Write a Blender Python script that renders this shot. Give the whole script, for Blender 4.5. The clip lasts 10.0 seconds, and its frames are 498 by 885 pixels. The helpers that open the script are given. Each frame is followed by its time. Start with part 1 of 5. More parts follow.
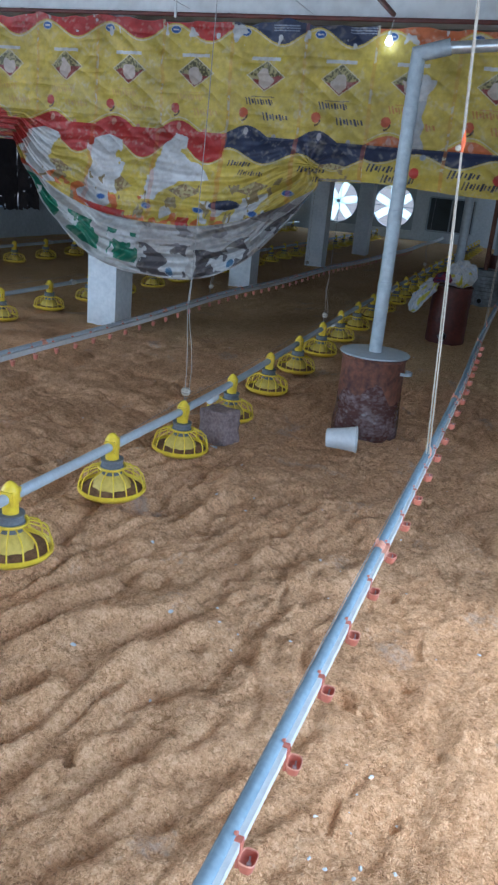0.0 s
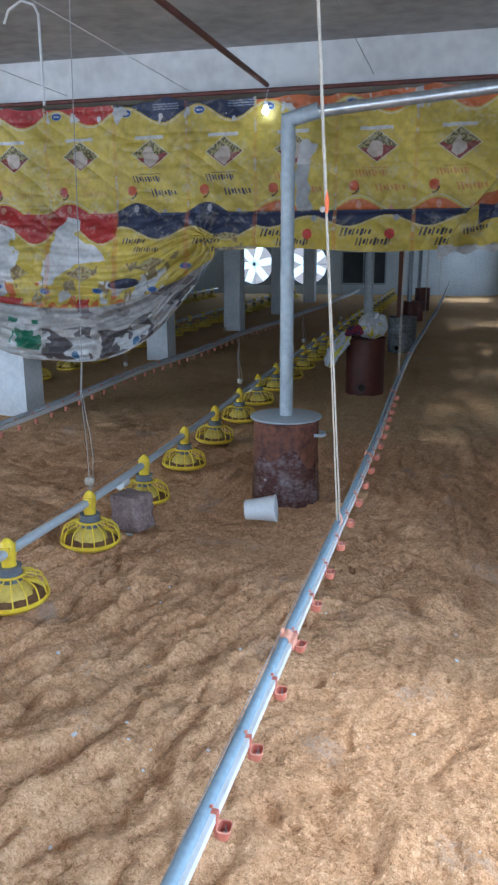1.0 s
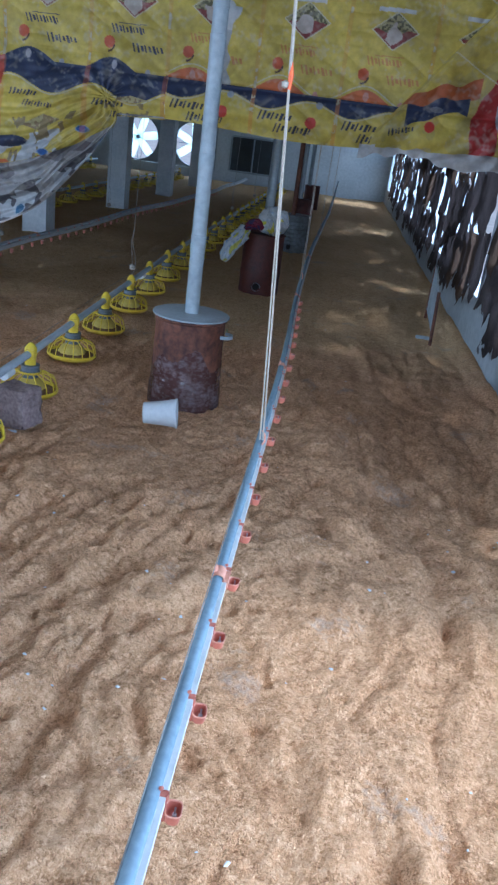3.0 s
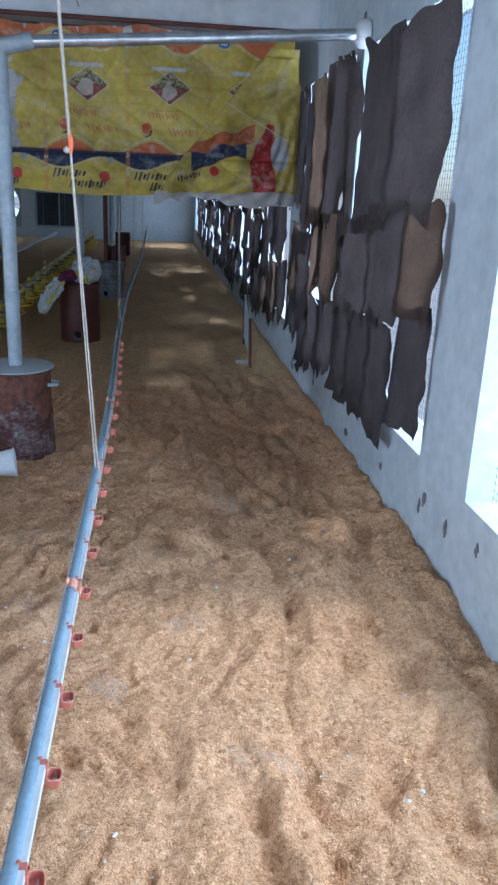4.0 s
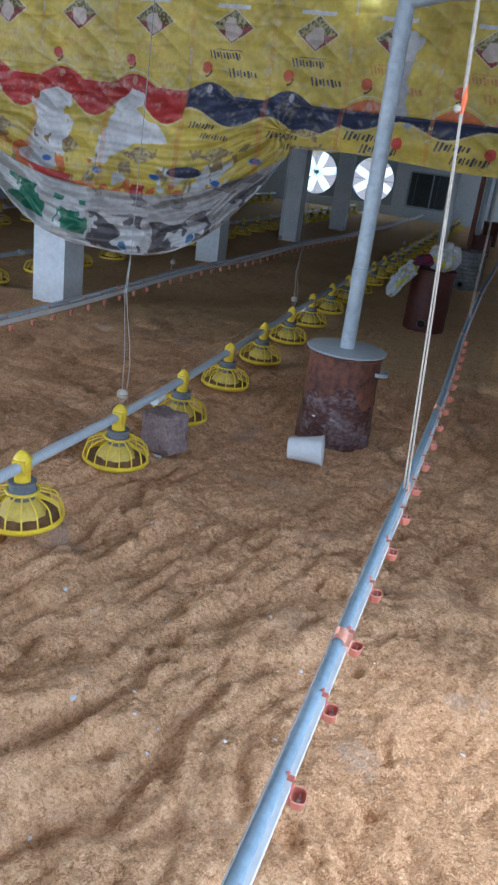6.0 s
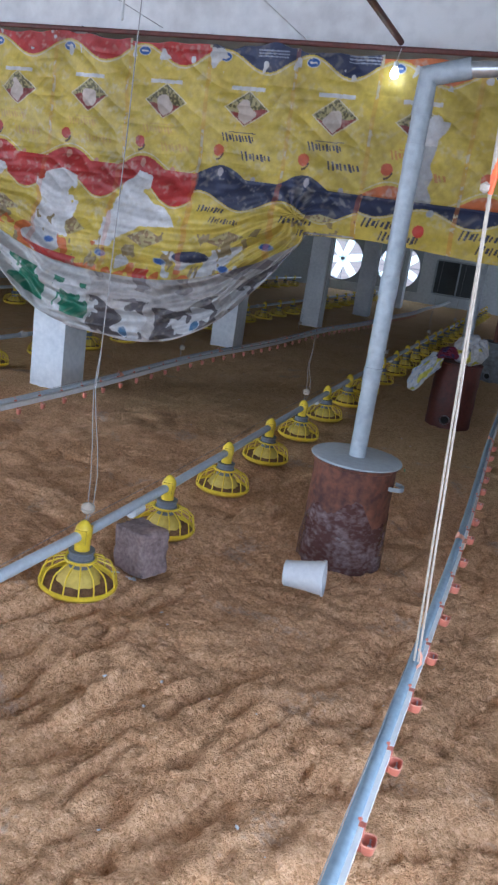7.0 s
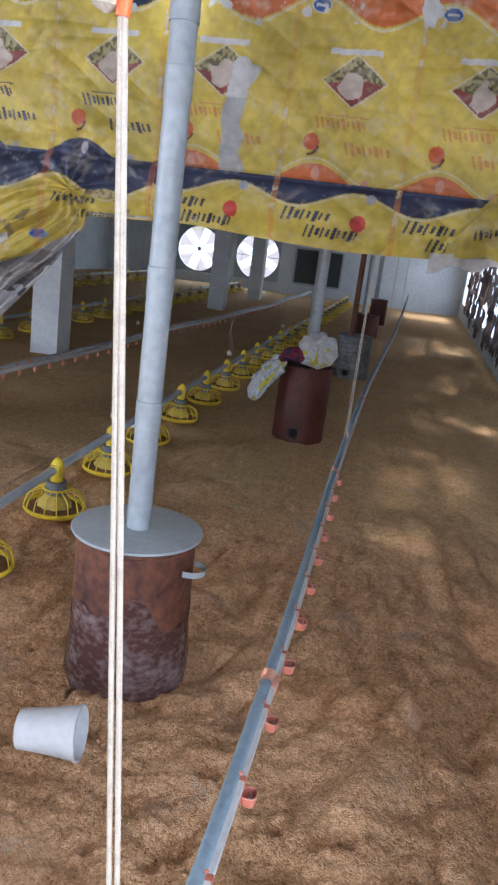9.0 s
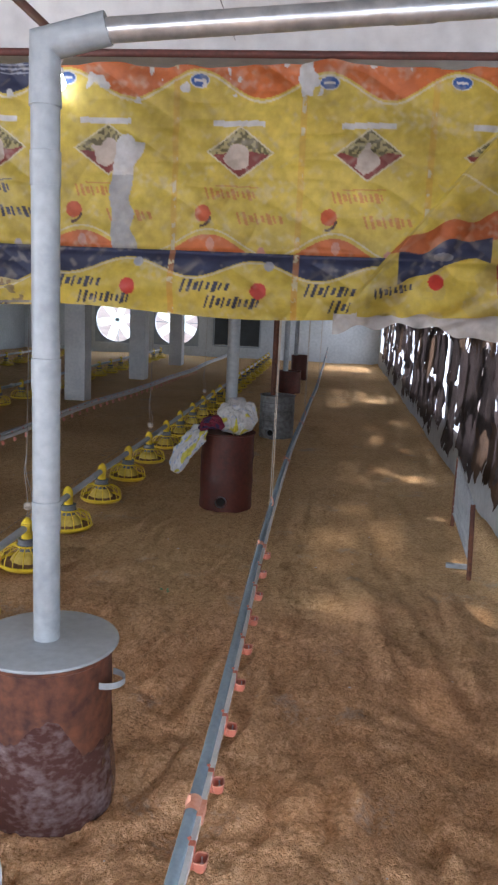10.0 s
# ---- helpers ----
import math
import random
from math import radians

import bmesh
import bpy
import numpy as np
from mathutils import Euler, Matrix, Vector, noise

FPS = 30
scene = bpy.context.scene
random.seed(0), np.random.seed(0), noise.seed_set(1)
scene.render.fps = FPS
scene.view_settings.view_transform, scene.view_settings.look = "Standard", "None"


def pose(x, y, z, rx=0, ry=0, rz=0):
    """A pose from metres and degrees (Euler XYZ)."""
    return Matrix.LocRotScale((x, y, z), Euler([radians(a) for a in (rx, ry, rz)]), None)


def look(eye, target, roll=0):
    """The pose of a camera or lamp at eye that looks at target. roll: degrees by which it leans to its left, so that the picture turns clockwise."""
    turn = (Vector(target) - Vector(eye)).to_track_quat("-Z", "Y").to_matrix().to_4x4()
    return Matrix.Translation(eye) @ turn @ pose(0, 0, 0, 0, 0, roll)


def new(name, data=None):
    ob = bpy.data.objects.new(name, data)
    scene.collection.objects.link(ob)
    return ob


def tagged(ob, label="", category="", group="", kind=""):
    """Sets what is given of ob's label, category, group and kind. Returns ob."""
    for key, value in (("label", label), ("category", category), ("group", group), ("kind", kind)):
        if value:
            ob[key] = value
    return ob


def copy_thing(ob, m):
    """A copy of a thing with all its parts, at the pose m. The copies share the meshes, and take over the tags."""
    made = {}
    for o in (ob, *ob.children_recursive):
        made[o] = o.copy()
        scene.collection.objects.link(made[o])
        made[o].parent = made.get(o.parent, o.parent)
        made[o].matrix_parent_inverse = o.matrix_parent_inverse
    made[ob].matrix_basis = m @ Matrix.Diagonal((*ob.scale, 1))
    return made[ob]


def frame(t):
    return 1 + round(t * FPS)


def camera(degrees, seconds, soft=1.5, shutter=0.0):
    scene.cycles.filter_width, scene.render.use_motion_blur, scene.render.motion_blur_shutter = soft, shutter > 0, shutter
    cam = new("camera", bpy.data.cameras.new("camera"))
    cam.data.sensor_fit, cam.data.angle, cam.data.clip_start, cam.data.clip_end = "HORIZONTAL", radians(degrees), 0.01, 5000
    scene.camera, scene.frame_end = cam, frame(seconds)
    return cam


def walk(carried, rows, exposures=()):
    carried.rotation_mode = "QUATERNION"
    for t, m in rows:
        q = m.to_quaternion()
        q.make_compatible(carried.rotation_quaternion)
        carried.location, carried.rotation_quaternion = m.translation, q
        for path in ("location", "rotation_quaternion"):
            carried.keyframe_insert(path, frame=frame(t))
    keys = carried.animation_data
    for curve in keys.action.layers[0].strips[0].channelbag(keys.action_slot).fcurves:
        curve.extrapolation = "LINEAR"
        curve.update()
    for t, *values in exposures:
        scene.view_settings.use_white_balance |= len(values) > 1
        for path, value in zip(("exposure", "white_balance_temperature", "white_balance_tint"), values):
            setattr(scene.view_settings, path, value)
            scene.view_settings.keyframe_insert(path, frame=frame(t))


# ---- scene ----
cam = camera(35.9, 10.0, soft=2.4)
PATH = [
    (0, (0.051, -0.017, 1.678), (-0.569, 1.765, 1.015), 5.4),
    (0.5, (0.147, 0.136, 1.729), (-0.597, 1.926, 1.237), -0.5),
    (1, (0.195, 0.246, 1.711), (-0.318, 2.113, 1.209), -0.3),
    (1.5, (0.114, 0.321, 1.715), (-0.311, 2.198, 1.172), 4.7),
    (2, (-0.059, 0.464, 1.678), (-0.408, 2.347, 1.099), 7.9),
    (2.2, (-0.068, 0.485, 1.7), (-0.37, 2.36, 1.073), 7.7),
    (3.3, (-0.126, 0.516, 1.683), (-0.186, 2.367, 0.928), 7.6),
    (3.5, (-0.116, 0.469, 1.686), (-0.108, 2.328, 0.947), 6.9),
    (4, (-0.027, 0.173, 1.719), (0.222, 2.059, 1.098), 2.6),
    (4.5, (-0.064, 0.139, 1.693), (0.087, 2.044, 1.105), 3.6),
    (5, (-0.023, 0.24, 1.716), (0.001, 2.146, 1.108), 6.4),
    (5.5, (-0.06, 0.483, 1.721), (-0.199, 2.353, 1.025), 9.3),
    (6, (-0.08, 0.697, 1.665), (-0.62, 2.481, 0.941), 7.5),
    (6.2, (-0.094, 0.786, 1.678), (-0.708, 2.575, 1.029), 7.8),
    (7.3, (-0.146, 1.559, 1.677), (-0.798, 3.371, 1.136), 8.2),
    (7.5, (-0.134, 1.695, 1.679), (-0.8, 3.499, 1.126), 7.1),
    (8, (-0.012, 2.08, 1.662), (-0.757, 3.845, 1.087), 3.7),
    (8.5, (0.013, 2.359, 1.65), (-0.629, 4.176, 1.113), 5.4),
    (9, (-0.074, 2.721, 1.669), (-0.424, 4.62, 1.147), 7.3),
    (9.5, (-0.067, 2.869, 1.718), (-0.251, 4.799, 1.226), 5.7),
    (10, (-0.008, 2.909, 1.725), (-0.215, 4.866, 1.367), 2.6),
]
EXPOSURE = [(0.0, 0.02, 5300, 9), (1.0, 0.14, 5450, 10), (2.2, 0.12, 5250, 10), (3.4, 0.10, 4850, 9), (4.5, -0.06, 5350, 10), (6.0, 0.10, 5450, 12), (7.5, 0.50, 5750, 18), (8.5, 0.66, 6000, 18), (9.5, 0.86, 6150, 19), (10.0, 0.82, 6500, 21)]
walk(cam, [(t, look(eye, target, roll)) for t, eye, target, roll in PATH], EXPOSURE)

# ---- world, sun, sky light ----
SUN_EL, SUN_AZ = radians(55), radians(90)      # the sun stands beyond the right wall
world = bpy.data.worlds.new("sky")
scene.world = world
world.use_nodes = True
wn = world.node_tree
sky = wn.nodes.new("ShaderNodeTexSky")
sky.sky_type, sky.sun_disc = "NISHITA", False
sky.sun_elevation, sky.sun_rotation = SUN_EL, SUN_AZ
wn.links.new(sky.outputs["Color"], wn.nodes["Background"].inputs["Color"])
wn.nodes["Background"].inputs["Strength"].default_value = 0.15
sun = new("sun", bpy.data.lights.new("sun", "SUN"))
sun.data.energy, sun.data.angle, sun.data.color = 2.0, radians(9), (1.0, 0.93, 0.84)
sun.matrix_world = look((14, 8.3, 20), (0, 8, 0))


def opening_light(eye, way, sx, sz, power, color):
    """Sky light coming in through an opening."""
    la = bpy.data.lights.new("opening_light", "AREA")
    la.shape, la.size, la.size_y, la.energy, la.color = "RECTANGLE", sx, sz, power, color
    ob = new("opening_light", la)
    ob.matrix_world = look(eye, Vector(eye) + Vector(way))
    return ob


SKY = (0.80, 0.91, 1.0)
# window openings of the right wall (from, to along y); those with no curtain are listed first
OPEN = [(-4.4, -2.7), (-2.5, -0.85), (-0.25, 1.40), (1.60, 3.13), (3.73, 5.55), (5.75, 7.40), (8.00, 9.65), (9.85, 11.50), (12.10, 13.75), (13.95, 15.60), (16.20, 17.85), (18.05, 19.70), (20.30, 21.95), (22.15, 23.80), (24.40, 26.05)]
for (a, b), power in zip(OPEN, [36, 38, 43, 62, 70] + [62] * 9 + [30]):
    opening_light((1.54, (a + b) / 2, 1.52), (-1, 0, -0.02), b - a, 2.17, power, SKY)
# added fill behind left-wall windows out of view, to brighten the litter
for y, power in ((-3.0, 180), (1.0, 360), (5.0, 290)):
    opening_light((-10.2, y, 1.6), (1, 0, -0.1), 1.95, 1.95, power, SKY)
for x in (-6.94, -5.025):
    opening_light((x, 27.22, 1.0), (0, -1, 0), 1.4, 1.4, 30, SKY)
opening_light((-2.3, -7.15, 1.4), (0, 1, 0.05), 5.7, 2.7, 265, SKY)


bulb_light = new("bulb_light", bpy.data.lights.new("bulb_light", "POINT"))
bulb_light.data.energy, bulb_light.data.shadow_soft_size, bulb_light.data.color = 0.25, 0.03, (0.75, 0.92, 1.0)
bulb_light.location = (-1.49, 6.93, 2.77)


# ---- materials ----
def material(name, color, rough=0.7, metal=0.0, dark=None, scale=8.0, bump=0.0, bump_scale=60.0, fine=40.0, spread=0.0, attr="", stretch=(1, 1, 1), span=(0.36, 0.62)):
    """A surface with colour variation at two scales and fine relief."""
    m = bpy.data.materials.new(name)
    m.use_nodes = True
    nt = m.node_tree
    b = nt.nodes["Principled BSDF"]
    b.inputs["Roughness"].default_value, b.inputs["Metallic"].default_value = rough, metal
    dark = dark or tuple(c * 0.7 for c in color)
    tc = nt.nodes.new("ShaderNodeTexCoord")
    mp = nt.nodes.new("ShaderNodeMapping")
    mp.inputs["Scale"].default_value = stretch
    nt.links.new(tc.outputs["Object"], mp.inputs["Vector"])
    n1, n2 = nt.nodes.new("ShaderNodeTexNoise"), nt.nodes.new("ShaderNodeTexNoise")
    for n, s in ((n1, scale), (n2, fine)):
        n.inputs["Scale"].default_value, n.inputs["Detail"].default_value = s, 6
        nt.links.new(mp.outputs["Vector"], n.inputs["Vector"])
    add = nt.nodes.new("ShaderNodeMath")
    add.operation = "MULTIPLY_ADD"
    nt.links.new(n2.outputs["Fac"], add.inputs[0])
    add.inputs[1].default_value = 0.5
    half = nt.nodes.new("ShaderNodeMath")
    half.operation = "MULTIPLY"
    half.inputs[1].default_value = 0.5
    nt.links.new(n1.outputs["Fac"], half.inputs[0])
    nt.links.new(half.outputs[0], add.inputs[2])
    ramp = nt.nodes.new("ShaderNodeValToRGB")
    ramp.color_ramp.elements[0].position, ramp.color_ramp.elements[1].position = span
    ramp.color_ramp.elements[0].color, ramp.color_ramp.elements[1].color = (*dark, 1), (*color, 1)
    nt.links.new(add.outputs[0], ramp.inputs["Fac"])
    out = ramp.outputs["Color"]
    if attr:
        at = nt.nodes.new("ShaderNodeAttribute")
        at.attribute_name = attr
        mix = nt.nodes.new("ShaderNodeMix")
        mix.data_type, mix.blend_type = "RGBA", "MULTIPLY"
        mix.inputs["Factor"].default_value = 1.0
        nt.links.new(at.outputs["Color"], mix.inputs["A"])
        nt.links.new(out, mix.inputs["B"])
        out = mix.outputs["Result"]
    if spread:
        info = nt.nodes.new("ShaderNodeObjectInfo")
        hsv = nt.nodes.new("ShaderNodeHueSaturation")
        rng = nt.nodes.new("ShaderNodeMapRange")
        rng.inputs["To Min"].default_value, rng.inputs["To Max"].default_value = 1 - spread, 1 + spread
        nt.links.new(info.outputs["Random"], rng.inputs["Value"])
        nt.links.new(rng.outputs["Result"], hsv.inputs["Value"])
        nt.links.new(out, hsv.inputs["Color"])
        out = hsv.outputs["Color"]
    nt.links.new(out, b.inputs["Base Color"])
    if bump:
        n3 = nt.nodes.new("ShaderNodeTexNoise")
        n3.inputs["Scale"].default_value, n3.inputs["Detail"].default_value = bump_scale, 4
        nt.links.new(mp.outputs["Vector"], n3.inputs["Vector"])
        bp = nt.nodes.new("ShaderNodeBump")
        bp.inputs["Strength"].default_value, bp.inputs["Distance"].default_value = bump, 0.01
        nt.links.new(n3.outputs["Fac"], bp.inputs["Height"])
        nt.links.new(bp.outputs["Normal"], b.inputs["Normal"])
    return m


def litter_material():
    """Rice husk: pale flakes over dark ones, clumps and pits."""
    m = bpy.data.materials.new("rice_husk_litter")
    m.use_nodes = True
    nt = m.node_tree
    b = nt.nodes["Principled BSDF"]
    b.inputs["Roughness"].default_value = 0.95
    b.inputs["Specular IOR Level"].default_value = 0.2
    tc = nt.nodes.new("ShaderNodeTexCoord")

    def field(scale, detail, kind="ShaderNodeTexNoise"):
        n = nt.nodes.new(kind)
        n.inputs["Scale"].default_value = scale
        if kind == "ShaderNodeTexNoise":
            n.inputs["Detail"].default_value = detail
        nt.links.new(tc.outputs["Object"], n.inputs["Vector"])
        return n.outputs["Fac"] if kind == "ShaderNodeTexNoise" else n.outputs["Distance"]

    def blend(a, b, wa, wb):
        x, y = nt.nodes.new("ShaderNodeMath"), nt.nodes.new("ShaderNodeMath")
        x.operation, y.operation = "MULTIPLY", "MULTIPLY_ADD"
        x.inputs[1].default_value, y.inputs[1].default_value = wa, wb
        nt.links.new(a, x.inputs[0])
        nt.links.new(b, y.inputs[0])
        nt.links.new(x.outputs[0], y.inputs[2])
        return y.outputs[0]

    # husks lie every way: the cells are bent and drawn out by noise
    bend = nt.nodes.new("ShaderNodeTexNoise")
    bend.inputs["Scale"].default_value, bend.inputs["Detail"].default_value = 55, 3
    nt.links.new(tc.outputs["Object"], bend.inputs["Vector"])
    warp = nt.nodes.new("ShaderNodeMix")
    warp.data_type, warp.blend_type = "RGBA", "LINEAR_LIGHT"
    warp.inputs["Factor"].default_value = 0.018
    nt.links.new(tc.outputs["Object"], warp.inputs["A"])
    nt.links.new(bend.outputs["Color"], warp.inputs["B"])
    cells = nt.nodes.new("ShaderNodeTexVoronoi")
    cells.inputs["Scale"].default_value = 120
    nt.links.new(warp.outputs["Result"], cells.inputs["Vector"])
    split = nt.nodes.new("ShaderNodeSeparateColor")
    nt.links.new(cells.outputs["Color"], split.inputs["Color"])
    flakes, clumps, lumps, broad = field(210, 4), field(46, 6), field(11, 5), field(1.3, 4)
    tone = blend(blend(flakes, clumps, 0.34, 0.30), broad, 1.0, 0.13)
    tone = blend(tone, lumps, 1.0, 0.14)
    tone = blend(tone, split.outputs["Red"], 1.0, 0.17)
    ramp = nt.nodes.new("ShaderNodeValToRGB")
    el = ramp.color_ramp.elements
    el[0].position, el[0].color = 0.35, (0.25, 0.118, 0.052, 1)
    el[1].position, el[1].color = 0.68, (0.90, 0.60, 0.355, 1)
    mid = el.new(0.51)
    mid.color = (0.67, 0.375, 0.188, 1)
    nt.links.new(tone, ramp.inputs["Fac"])

    def over(under, fac, colour, kind="MIX"):
        mx = nt.nodes.new("ShaderNodeMix")
        mx.data_type, mx.blend_type = "RGBA", kind
        nt.links.new(fac, mx.inputs["Factor"])
        nt.links.new(under, mx.inputs["A"])
        mx.inputs["B"].default_value = (*colour, 1)
        return mx.outputs["Result"]

    def window(value, lo, hi, top):
        mr = nt.nodes.new("ShaderNodeMapRange")
        mr.inputs["From Min"].default_value, mr.inputs["From Max"].default_value, mr.inputs["To Max"].default_value = lo, hi, top
        nt.links.new(value, mr.inputs["Value"])
        return mr.outputs["Result"]

    # ashy patches; beyond the sheet its cooler, dimmer light painted in as olive
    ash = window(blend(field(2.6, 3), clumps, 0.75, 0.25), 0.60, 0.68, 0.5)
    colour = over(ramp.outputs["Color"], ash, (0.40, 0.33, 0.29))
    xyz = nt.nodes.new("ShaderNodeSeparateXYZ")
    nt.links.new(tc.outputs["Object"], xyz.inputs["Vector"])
    cool_shade = window(blend(xyz.outputs["Y"], field(1.7, 4), 1.0, 2.4), 7.6, 9.0, 0.6)
    colour = over(colour, cool_shade, (0.84, 1.0, 0.88), "MULTIPLY")
    nt.links.new(colour, b.inputs["Base Color"])
    relief = blend(blend(flakes, clumps, 0.30, 0.8), cells.outputs["Distance"], 1.0, -0.6)
    bp = nt.nodes.new("ShaderNodeBump")
    bp.inputs["Strength"].default_value, bp.inputs["Distance"].default_value = 1.0, 0.013
    nt.links.new(relief, bp.inputs["Height"])
    nt.links.new(bp.outputs["Normal"], b.inputs["Normal"])
    return m


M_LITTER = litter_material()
M_WALL = material("whitewash", (0.58, 0.63, 0.66), 0.85, dark=(0.43, 0.48, 0.51), scale=1.3, fine=14, bump=0.25, bump_scale=25)
M_COLUMN = material("column_paint", (0.74, 0.77, 0.79), 0.8, dark=(0.58, 0.62, 0.65), scale=3, fine=22, bump=0.2, bump_scale=30)
M_SLAB = material("concrete_slab", (0.44, 0.43, 0.42), 0.9, dark=(0.27, 0.265, 0.26), scale=0.9, fine=7, bump=0.3, bump_scale=20)
M_BEAM = material("beam_plaster", (0.74, 0.74, 0.73), 0.9, dark=(0.56, 0.555, 0.55), scale=1.5, fine=9, bump=0.25, bump_scale=18)
M_PVC = material("grey_pvc", (0.50, 0.56, 0.60), 0.42, dark=(0.40, 0.45, 0.49), scale=3, fine=50)
M_ALU = material("aluminium_profile", (0.27, 0.355, 0.415), 0.68, 0.0, dark=(0.20, 0.27, 0.32), scale=4, fine=60)
M_ALU.node_tree.nodes["Principled BSDF"].inputs["Specular IOR Level"].default_value = 0.25
M_WHITEPIPE = material("white_pvc", (0.74, 0.75, 0.74), 0.45, dark=(0.62, 0.63, 0.62), scale=3, fine=40)
M_GALV = material("galvanised_pipe", (0.40, 0.445, 0.47), 0.48, 0.1, dark=(0.28, 0.315, 0.34), scale=6, fine=26, bump=0.1, bump_scale=30)
M_RUST = material("rusty_steel", (0.215, 0.080, 0.042), 0.7, 0.1, dark=(0.062, 0.024, 0.020), scale=3.6, fine=28, bump=0.35, bump_scale=40)
M_REDPIPE = material("red_oxide_pipe", (0.15, 0.045, 0.035), 0.6, dark=(0.08, 0.03, 0.025), scale=7, fine=40)
M_YELLOW = material("yellow_plastic", (0.82, 0.62, 0.035), 0.42, dark=(0.66, 0.46, 0.03), scale=6, fine=60, spread=0.06)
M_GREYPLASTIC = material("grey_plastic", (0.17, 0.19, 0.21), 0.5, dark=(0.11, 0.12, 0.14), scale=6, fine=60)
M_ORANGE = material("orange_plastic", (0.66, 0.22, 0.15), 0.45, dark=(0.50, 0.15, 0.10), scale=9, fine=80, spread=0.05)
M_LID = material("lid_paint", (0.40, 0.45, 0.48), 0.55, dark=(0.32, 0.36, 0.39), scale=5, fine=30)
M_WHITEPLASTIC = material("white_plastic", (0.74, 0.76, 0.77), 0.4, dark=(0.62, 0.64, 0.66), scale=6, fine=40)
M_BLOCK = material("cement_block", (0.33, 0.25, 0.235), 0.9, dark=(0.15, 0.105, 0.10), scale=6, fine=50, bump=0.6, bump_scale=70)
M_ROPE = material("pale_rope", (0.52, 0.46, 0.38), 0.9, dark=(0.38, 0.33, 0.27), scale=60, fine=300)
M_CORD = material("grey_cord", (0.36, 0.35, 0.34), 0.9, dark=(0.24, 0.23, 0.22), scale=60, fine=300)
M_JUTE = material("brown_sack_curtain", (0.085, 0.064, 0.06), 0.92, dark=(0.038, 0.03, 0.03), scale=3, fine=60, bump=0.5, bump_scale=160, spread=0.35)
M_PRINT = material("printed_woven_sack", (1.0, 1.0, 1.0), 0.5, dark=(0.72, 0.71, 0.70), scale=3.0, fine=26, bump=0.15, bump_scale=220, attr="print")
M_DARKGLASS = material("dark_window_net", (0.03, 0.04, 0.045), 0.45, dark=(0.015, 0.02, 0.022), scale=3, fine=30)
M_FRAME = material("window_frame_paint", (0.32, 0.38, 0.42), 0.6, dark=(0.24, 0.28, 0.31), scale=5, fine=40)


def see_through(mat, share):
    """Lets a share of the light pass through thin cloth."""
    nt = mat.node_tree
    b = nt.nodes["Principled BSDF"]
    tr, mix = nt.nodes.new("ShaderNodeBsdfTranslucent"), nt.nodes.new("ShaderNodeMixShader")
    nt.links.new(b.inputs["Base Color"].links[0].from_socket, tr.inputs["Color"])
    mix.inputs["Fac"].default_value = share
    nt.links.new(b.outputs["BSDF"], mix.inputs[1])
    nt.links.new(tr.outputs["BSDF"], mix.inputs[2])
    nt.links.new(mix.outputs["Shader"], nt.nodes["Material Output"].inputs["Surface"])


M_SHINY = material("bright_galvanised_pipe", (0.66, 0.69, 0.71), 0.30, 0.75, dark=(0.42, 0.45, 0.48), scale=7, fine=24, bump=0.15, bump_scale=18)
M_BLACK = material("stub_dark", (0.012, 0.011, 0.01), 0.95)
M_RUSTDARK = material("dark_red_drum", (0.115, 0.026, 0.018), 0.5, 0.1, dark=(0.055, 0.016, 0.012), scale=4, fine=26, bump=0.3, bump_scale=40)
M_GREYDRUM = material("dull_grey_drum", (0.24, 0.26, 0.27), 0.6, 0.3, dark=(0.10, 0.10, 0.10), scale=5, fine=22, bump=0.3, bump_scale=40)
# the pale blotches are dust and highlights painted onto the film
M_FILM = material("dusty_film_glints", (0.34, 0.29, 0.30), 0.2, 0.0, dark=(0.088, 0.040, 0.036), scale=5, fine=34, bump=0.8, bump_scale=15, stretch=(1, 1, 1.5), span=(0.46, 0.82))
M_YELLOWDUST = material("dusty_yellow_plastic", (0.66, 0.50, 0.10), 0.6, dark=(0.50, 0.36, 0.06), scale=12, fine=60, spread=0.06)
M_ORANGEPALE = material("faded_orange_plastic", (0.80, 0.42, 0.30), 0.5, dark=(0.66, 0.28, 0.18), scale=20, fine=90)
M_ORANGEBRIGHT = material("bright_orange_plastic", (0.90, 0.17, 0.03), 0.4, dark=(0.8, 0.12, 0.03), scale=20, fine=90)
M_SACKPALE = material("pale_brown_sack", (0.10, 0.062, 0.040), 0.9, dark=(0.05, 0.032, 0.024), scale=3, fine=70, bump=0.5, bump_scale=160, spread=0.25)
see_through(M_JUTE, 0.12)
see_through(M_SACKPALE, 0.28)
see_through(M_PRINT, 0.15)


